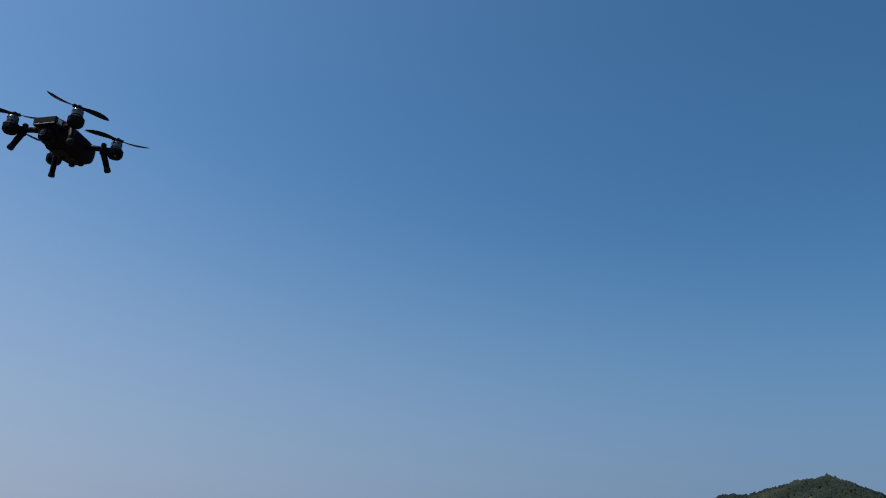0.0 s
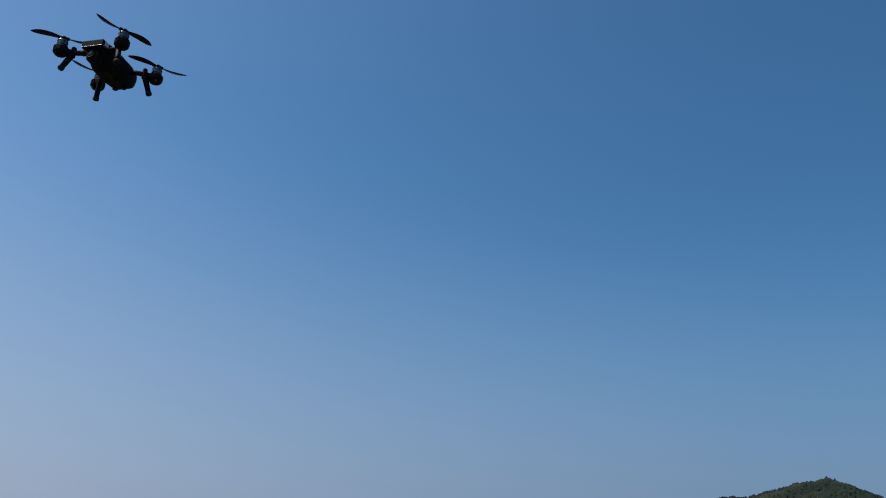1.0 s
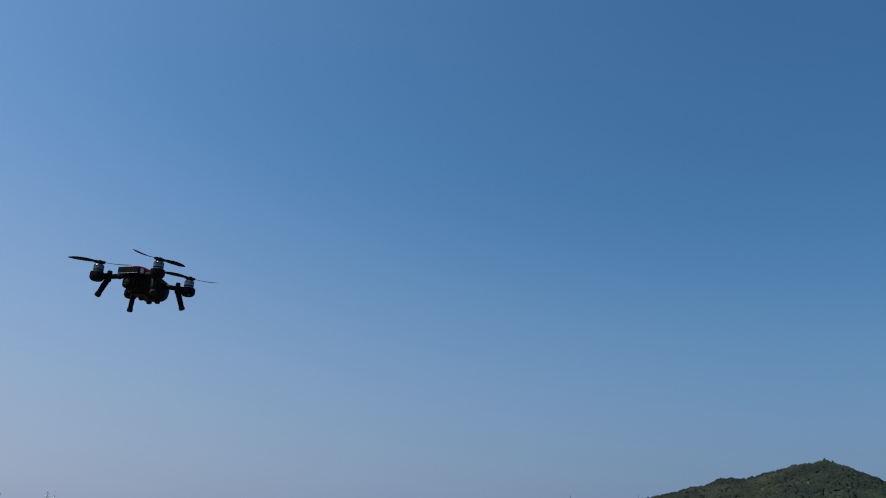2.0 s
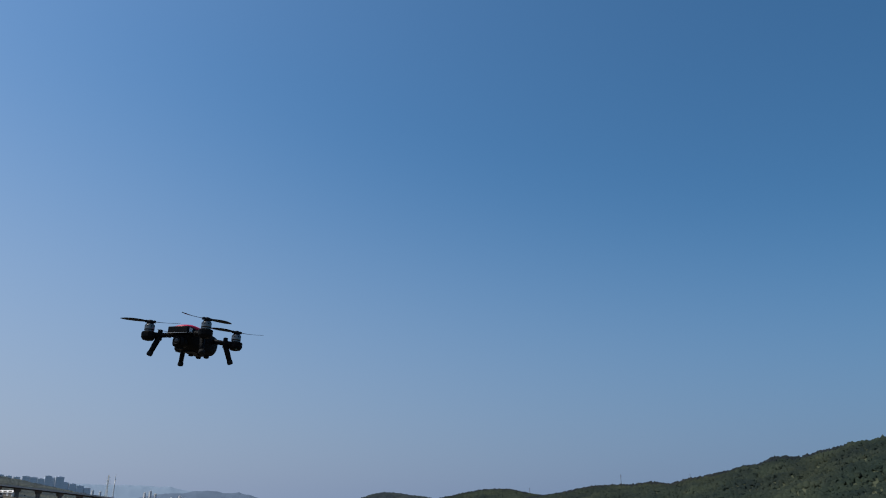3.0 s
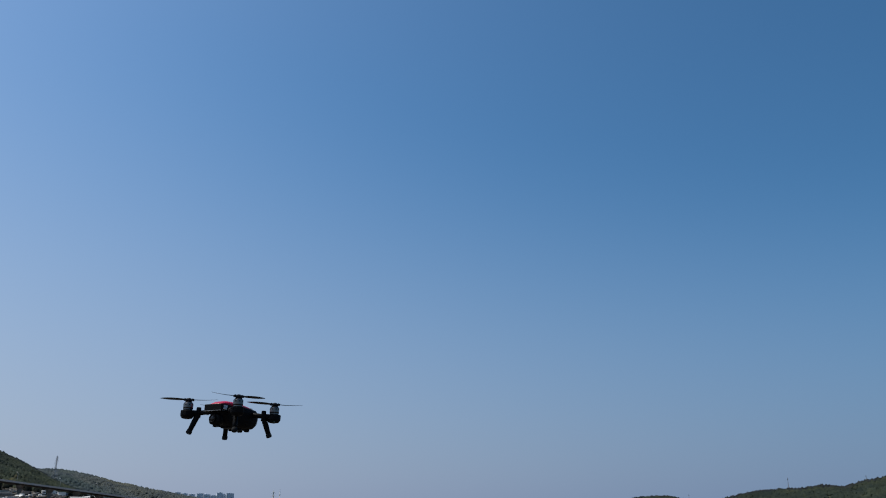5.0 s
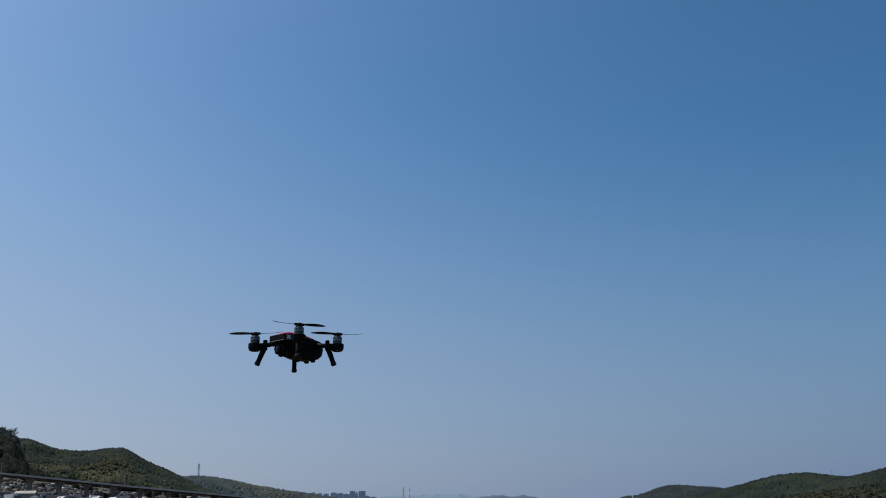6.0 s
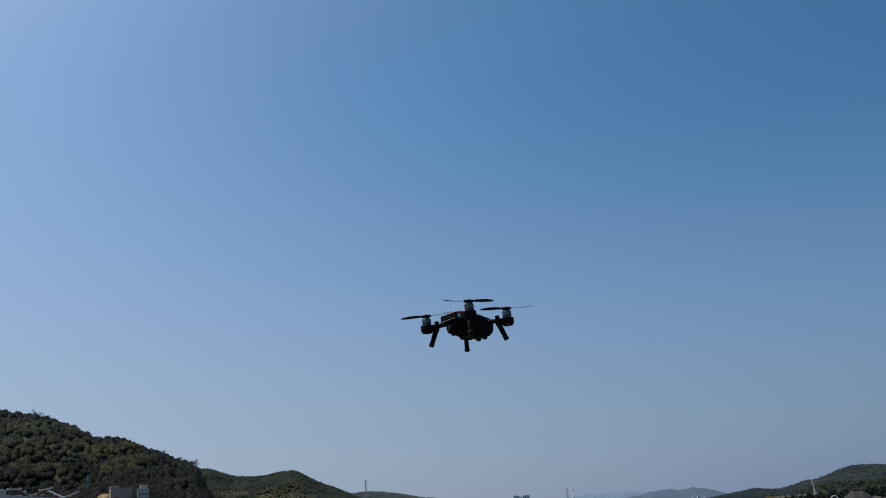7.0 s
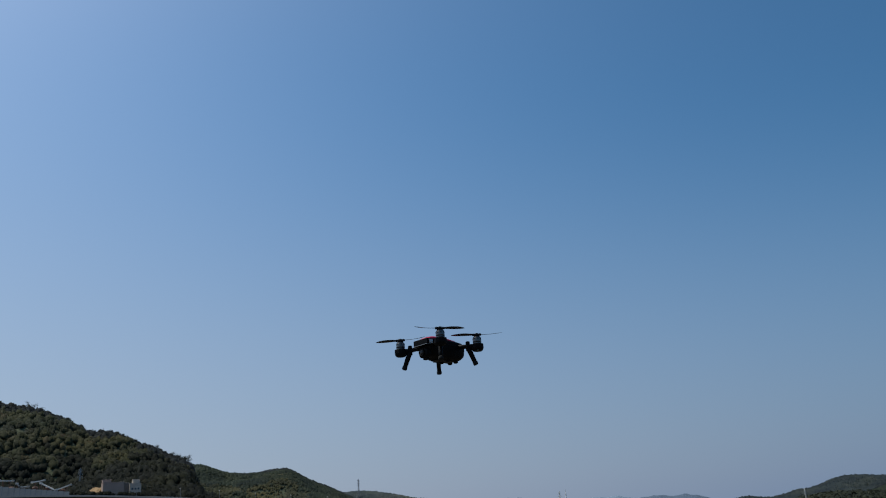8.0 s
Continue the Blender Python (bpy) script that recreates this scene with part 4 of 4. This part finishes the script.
def conveyor(p, q, label):
    """A covered belt conveyor between two spots given as (bearing, angle, distance)."""
    a, b = (Vector((*spot(t[0], t[2]), lift(t[1], t[2]))) for t in (p, q))
    ob = thing("conveyor", label, "conveyor", group="crushing plant")
    bm = bmesh.new()
    add_beam(bm, a, b, 0.7, 0.75)
    part("gallery", bm, white_paint, ob, "white covered gallery")
    for end in (a, b):
        part("drum_house", box_bm(end.x - 0.7, end.x + 0.7, end.y - 0.7, end.y + 0.7, end.z - 0.6, end.z + 0.6, 0.15), white_paint if end is a else grey_sheet, ob)
    for f in (0.25, 0.75):
        c = a.lerp(b, f)
        low = float(ground_height(c.x, c.y)) - 0.5
        for s in (-0.7, 0.7):
            bm = bmesh.new()
            add_beam(bm, (c.x + s * 1.6, c.y, low), (c.x + s * 0.5, c.y, c.z - 0.4), 0.28)
            part("trestle_leg", bm, rust_paint, ob)


for p, q in (((-34.88, 4.57, 629), (-34.19, 4.54, 629)), ((-33.13, 4.40, 636), (-32.48, 4.50, 629)), ((-32.65, 4.33, 621), (-31.80, 3.87, 614)), ((-31.74, 3.90, 629), (-30.97, 4.16, 621)), ((-33.79, 4.16, 636), (-33.33, 4.17, 633)), ((-33.96, 4.37, 636), (-33.79, 4.16, 636)), ((-36.2, 4.45, 636), (-35.3, 4.55, 636))):
    conveyor(p, q, "white inclined belt conveyor on steel trestles")


def silo(bearing, far, radius, top):
    x, y = spot(bearing, far)
    z0 = float(ground_height(x, y)) - 0.5
    h = lift(top, far) - z0
    ob = thing("hopper", "dark rusty steel hopper beside the conveyors", "hopper", Matrix.Translation((x, y, z0)), "crushing plant")
    part("drum", lathe_bm(((radius * 0.4, h * 0.3), (radius, h * 0.55), (radius, h * 0.92), (radius * 0.6, h)), 16), rust_paint, ob)
    for a in range(4):
        c, s = math.cos(a * 1.571 + 0.6) * radius * 0.8, math.sin(a * 1.571 + 0.6) * radius * 0.8
        bm = bmesh.new()
        add_beam(bm, (c, s, 0), (c, s, h * 0.6), 0.3)
        part("leg", bm, rust_paint, ob)


for b, r, t in ((-32.95, 1.5, 4.15), (-32.2, 1.8, 4.1), (-34.25, 1.6, 4.2), (-31.4, 1.3, 3.95)):
    silo(b, 645, r * 1.3, t)


def heap(name, bearing, far, rx, h, low, material, label):
    """A heap of loose material with a rounded, uneven top."""
    x, y = spot(bearing, far)
    us, vs = np.meshgrid(np.linspace(-1, 1, 41), np.linspace(-1, 1, 41))
    r = np.hypot(us, vs)
    z = np.clip(1 - r ** 2.3, -0.1, 1) * h * (1 + 0.1 * ripple(us * 9, vs * 9, 6, 4))
    ob = sheet(name, us * rx, vs * rx, z, material)
    ob.matrix_world = Matrix.Translation((x, y, low))
    return tagged(ob, label, "heap")


heap("sand_heap", -29.35, 648, 10.5, 6.2, lift(3.35, 648), sand, "yellow-brown heap of sand beside the plant")
heap("earth_heap", 18.3, 330, 6.2, 4.3, -3.9, spoil, "dark grey heap of earth in the yard")


def shed(m, w, d, h, label, skin=None):
    ob = thing("shed", label, "shed", m, "sheds in the yard")
    skin = skin or grey_sheet
    part("wall", box_bm(-w / 2, w / 2, -d / 2, d / 2, -0.5, h, 0.04), skin, ob)
    bm = bmesh.new()
    ring = [(-0.4, 0.0), (0.0, 1.3), (0.4, 0.0), (0.4, 0.12), (0.0, 1.45), (-0.4, 0.12)]
    add_loft(bm, [[(x, a * (d + 0.8) / 0.8, h + b) for a, b in ring] for x in (-w / 2 - 0.4, w / 2 + 0.4)])
    part("roof", bm, skin, ob)
    for i in range(3):
        c = -w / 3 + i * w / 3
        part("door", box_bm(c - 1.3, c + 1.3, -d / 2 - 0.08, -d / 2 + 0.1, 0, 2.9, 0.03), dark_concrete, ob)
    return ob


shed(stand(-25.1, 428, 20), 8, 5, 2.6, "low grey shed with a pale sheet roof")
shed(stand(-22.9, 434, -12), 8, 5, 2.4, "low grey shed with a pale sheet roof")
shed(stand(-11.3, 470, 15), 8, 5, 2.4, "low grey shed with a pale sheet roof")
shed(stand(-36.9, 600, 10), 18, 9, 6.0, "low grey shed with a pale sheet roof")
shed(stand(-35.5, 645, 60), 9, 9, 10.5, "tall grey plant shed with a gabled sheet roof")
for b, far, w, turn in ((-24.2, 430, 6, 8), (-22.0, 437, 9, -6), (-20.6, 428, 7, 14), (-17.6, 436, 9, -10), (-15.6, 440, 8, 5), (-10.2, 455, 9, 4), (-8.1, 470, 8, -8)):
    shed(stand(b, far, turn), w, 4.5, 1.9, "low dark shed with a black sheet roof", dark_sheet)
for b, far, w, turn in ((-18.9, 426, 5.4, -58), (-20.9, 418, 6, -64), (-17.9, 430, 5, -60), (-16.2, 424, 6, -66), (-14.6, 432, 5, -58), (-10.6, 560, 14, -52), (-9.2, 566, 17, -60), (-7.7, 560, 12, -56), (-6.3, 570, 16, -62), (-4.9, 575, 13, -50)):
    shed(stand(b, far, turn), w, 4.0, 1.9, "low white shed with a white sheet roof", white_paint)


def box_truck(m, paint, load, label):
    """A box lorry: chassis, cab with glass, load box, six wheels."""
    ob = thing("box_truck", label, "truck", m, "trucks parked in the yard")
    part("chassis", box_bm(-1.0, 1.0, -3.9, 3.9, 0.55, 0.85, 0.04), tyre_black, ob)
    cab = part("cab", box_bm(-1.15, 1.15, -3.95, -2.1, 0.6, 2.7, 0.18), paint, ob)
    part("windscreen", box_bm(-1.0, 1.0, -3.99, -3.9, 1.6, 2.45, 0.03), window_glass, cab)
    for s in (1, -1):
        part("side_window", box_bm(s * 1.15 - 0.03, s * 1.15 + 0.03, -3.5, -2.5, 1.6, 2.35, 0.02), window_glass, cab)
        part("headlight", box_bm(s * 0.8 - 0.2, s * 0.8 + 0.2, -4.0, -3.92, 0.85, 1.05, 0.02), white_paint, cab)
    part("load_box", box_bm(-1.2, 1.2, -1.95, 3.95, 0.9, 3.3, 0.06), load, ob)
    for y in (-3.0, 1.9, 3.0):
        for s in (1, -1):
            part("wheel", lathe_bm(((0.35, 0), (0.48, 0.05), (0.48, 0.28), (0.35, 0.33)), 14, Matrix.Translation((s * 1.05 - 0.165, y, 0.48)) @ Matrix.Rotation(radians(90), 4, "Y")), tyre_black, ob)
    return ob


fleet = [box_truck(stand(-24.5, 412, 15), white_paint, white_paint, "white box truck parked in the yard"), box_truck(stand(-23.6, 420, 40), vehicle_blue, white_paint, "dull blue-cabbed truck with a white load box"),
         box_truck(stand(-22.3, 416, -20), white_paint, grey_sheet, "white truck with a grey load box"), box_truck(stand(-21.2, 426, 60), tyre_black, dark_concrete, "dark dusty truck with a covered load box")]
rng = random.Random(8)
for i in range(46):
    b = -26.0 + i * 0.44 + rng.uniform(-0.2, 0.2)
    far = rng.uniform(406, 500) if b < -13.6 else rng.uniform(500, 600)
    copy_thing(fleet[rng.choice((0, 0, 0, 0, 0, 1, 2, 2, 3, 3))], stand(b, far, rng.choice((-62, -70, -50, 115, 125, 10)) + rng.uniform(-8, 8)) @ Matrix.Scale(rng.uniform(0.6, 0.85), 4))


def excavator(m, paint, label):
    """A tracked excavator with its boom raised in an arch."""
    ob = thing("excavator", label, "excavator", m, "excavators in the yard")
    for s in (1, -1):
        part("track", box_bm(s * 1.1 - 0.3, s * 1.1 + 0.3, -1.9, 1.9, 0, 0.85, 0.3, None, 3), tyre_black, ob)
    body = part("upper_body", box_bm(-1.3, 1.3, -1.5, 2.0, 0.95, 2.1, 0.15), paint, ob)
    cab = part("cab", box_bm(-1.25, -0.2, -1.6, 0.0, 1.0, 2.9, 0.12), paint, ob)
    part("cab_window", box_bm(-1.15, -0.3, -1.66, -1.55, 1.7, 2.7, 0.03), window_glass, cab)
    bm = bmesh.new()
    pts = [(0.3, -1.0, 1.9), (0.6, -1.3, 3.9), (1.7, -1.5, 4.9), (3.6, -1.7, 4.8)]
    for a, b in zip(pts, pts[1:]):
        add_beam(bm, a, b, 0.5, 0.6)
    part("boom", bm, paint, ob)
    bm = bmesh.new()
    add_beam(bm, (3.4, -1.7, 5.0), (5.0, -1.9, 2.4), 0.4, 0.45)
    part("stick", bm, paint, ob)
    part("bucket", box_bm(4.4, 5.5, -2.4, -1.4, 1.5, 2.5, 0.2), tyre_black, ob)
    return ob


for b, far, paint, label, turn in ((12.95, 380, yellow_paint, "yellow tracked excavator with its boom raised", 10), (16.8, 330, white_paint, "pale tracked excavator with its boom raised", -5)):
    x, y = spot(b, far)
    excavator(pose(x, y, float(ground_height(x, y)), 0, 0, -b + turn) @ Matrix.Scale(0.95 if b < 15 else 0.6, 4), paint, label)
for b in (15.0, 15.3):
    x, y = spot(b, 240)
    street_lamp(pose(x, y, float(ground_height(x, y)), 0, 0, 40))


# single trees that stand up from the ridge, and bushes in the yard
def ridge_tree(bearing, far, foot, top, seed, label, sprays=520):
    x, y = spot(bearing, far)
    z0 = lift(foot, far)
    h = lift(top, far) - z0
    rng = np.random.RandomState(seed)
    ob = thing("tree", label, "tree", Matrix.Translation((x, y, z0)), "trees on the ridge")
    bm = bmesh.new()
    add_bar(bm, (0, 0, -1.5), (0.1 * h * rng.uniform(-1, 1), 0, h * 0.9), 0.035 * h, 0.008 * h, 8)
    tips = []
    for k in range(7):
        a, f = rng.uniform(0, 6.28), rng.uniform(0.35, 0.85)
        q = Vector((math.cos(a) * h * 0.26, math.sin(a) * h * 0.26, h * min(0.98, f + 0.16)))
        add_bar(bm, (0, 0, h * f), q, 0.014 * h, 0.005 * h, 6)
        tips.append(q)
    part("trunk", bm, hill_soil, ob, "bare brown trunk and limbs")
    pts, faces = [], []
    for k in range(sprays):
        c = Vector(tips[rng.randint(len(tips))]) if k % 4 else Vector((0, 0, h * rng.uniform(0.5, 0.97)))
        c = c + Vector(rng.normal(size=3) * h * 0.085)
        u, w = Vector(rng.normal(size=3)).normalized() * 0.42, Vector(rng.normal(size=3)).normalized() * 0.26
        i = len(pts)
        pts += [c - u, c - w, c + u, c + w]
        faces.append((i, i + 1, i + 2, i + 3))
    me = bpy.data.meshes.new("crown")
    fill_mesh(me, np.array([p[:] for p in pts]), np.array(faces))
    me.materials.append(wood_leaves)
    crown = new("crown", me)
    crown.parent = ob
    return ob


for i, (b, top, hh) in enumerate(((-23.95, 5.62, 0.66), (-24.2, 5.6, 0.5), (-24.5, 5.74, 0.55), (-25.0, 5.86, 0.5), (-33.75, 9.24, 0.5), (-33.4, 9.18, 0.5), (-25.9, 6.34, 0.5))):
    far = float(np.interp(b, (-50, -22), (1320, 1020)))
    ridge_tree(b, far, top - hh, top, 20 + i, "thin leafy tree standing up from the wooded ridge", 120 if b < -30 else 420)

rng = np.random.RandomState(31)
bb = np.concatenate([rng.uniform(-30.9, -26.7, 60), rng.uniform(-26.7, -7, 140), rng.uniform(-39, -30.5, 40)])
ff = np.concatenate([rng.uniform(592, 622, 60), rng.uniform(490, 760, 140), rng.uniform(660, 760, 40)])
bx, by = spot_array(bb, ff)
scatter("roadside_bushes", bx, by, ground_height(bx, by), np.where(np.arange(len(bb)) < 60, rng.uniform(1.5, 2.7, len(bb)), rng.uniform(1.6, 3.6, len(bb))), shade_bush_leaves, 33, "dark green bushes along the yard and road", 170, "bushes", 0.45)

rng = np.random.RandomState(47)
bb, ff = rng.uniform(8.7, 32, 420), rng.uniform(340, 640, 420)
bx, by = spot_array(bb, ff)
scatter("field_bushes", bx, by, ground_height(bx, by), rng.uniform(1.2, 2.6, 420), shade_bush_leaves, 48, "dark scrub and bushes below the foothill", 60, "bushes", 0.6)

# clutter of the yard: crates, bins and scrap, too many to count
rng = np.random.RandomState(12)
bm_pts, bm_faces = [], []
cube = np.array([(x, y, z) for x in (-0.5, 0.5) for y in (-0.5, 0.5) for z in (0, 1)])
quads = np.array(((0, 1, 3, 2), (4, 6, 7, 5), (0, 4, 5, 1), (2, 3, 7, 6), (1, 5, 7, 3), (0, 2, 6, 4)))
for i in range(2200):
    b = rng.uniform(-27.2, -5.3)
    x, y = spot(b, rng.uniform(404, 540) if b < -13.6 else rng.uniform(450, 600))
    a = rng.uniform(0, 3.14)
    p = cube * (rng.uniform(0.6, 4.2), rng.uniform(0.6, 1.8), rng.uniform(0.3, 1.3))
    p = np.stack([p[:, 0] * math.cos(a) - p[:, 1] * math.sin(a) + x, p[:, 0] * math.sin(a) + p[:, 1] * math.cos(a) + y, p[:, 2] + float(ground_height(x, y)) - 0.1], -1)
    bm_faces.append(quads + 8 * i)
    bm_pts.append(p)
me = bpy.data.meshes.new("yard_clutter")
fill_mesh(me, np.concatenate(bm_pts), np.concatenate(bm_faces))
me.materials.append(clutter_mix)
tagged(new("yard_clutter", me), "jumble of crates, bins and scrap in a yard", "clutter", kind="stuff")
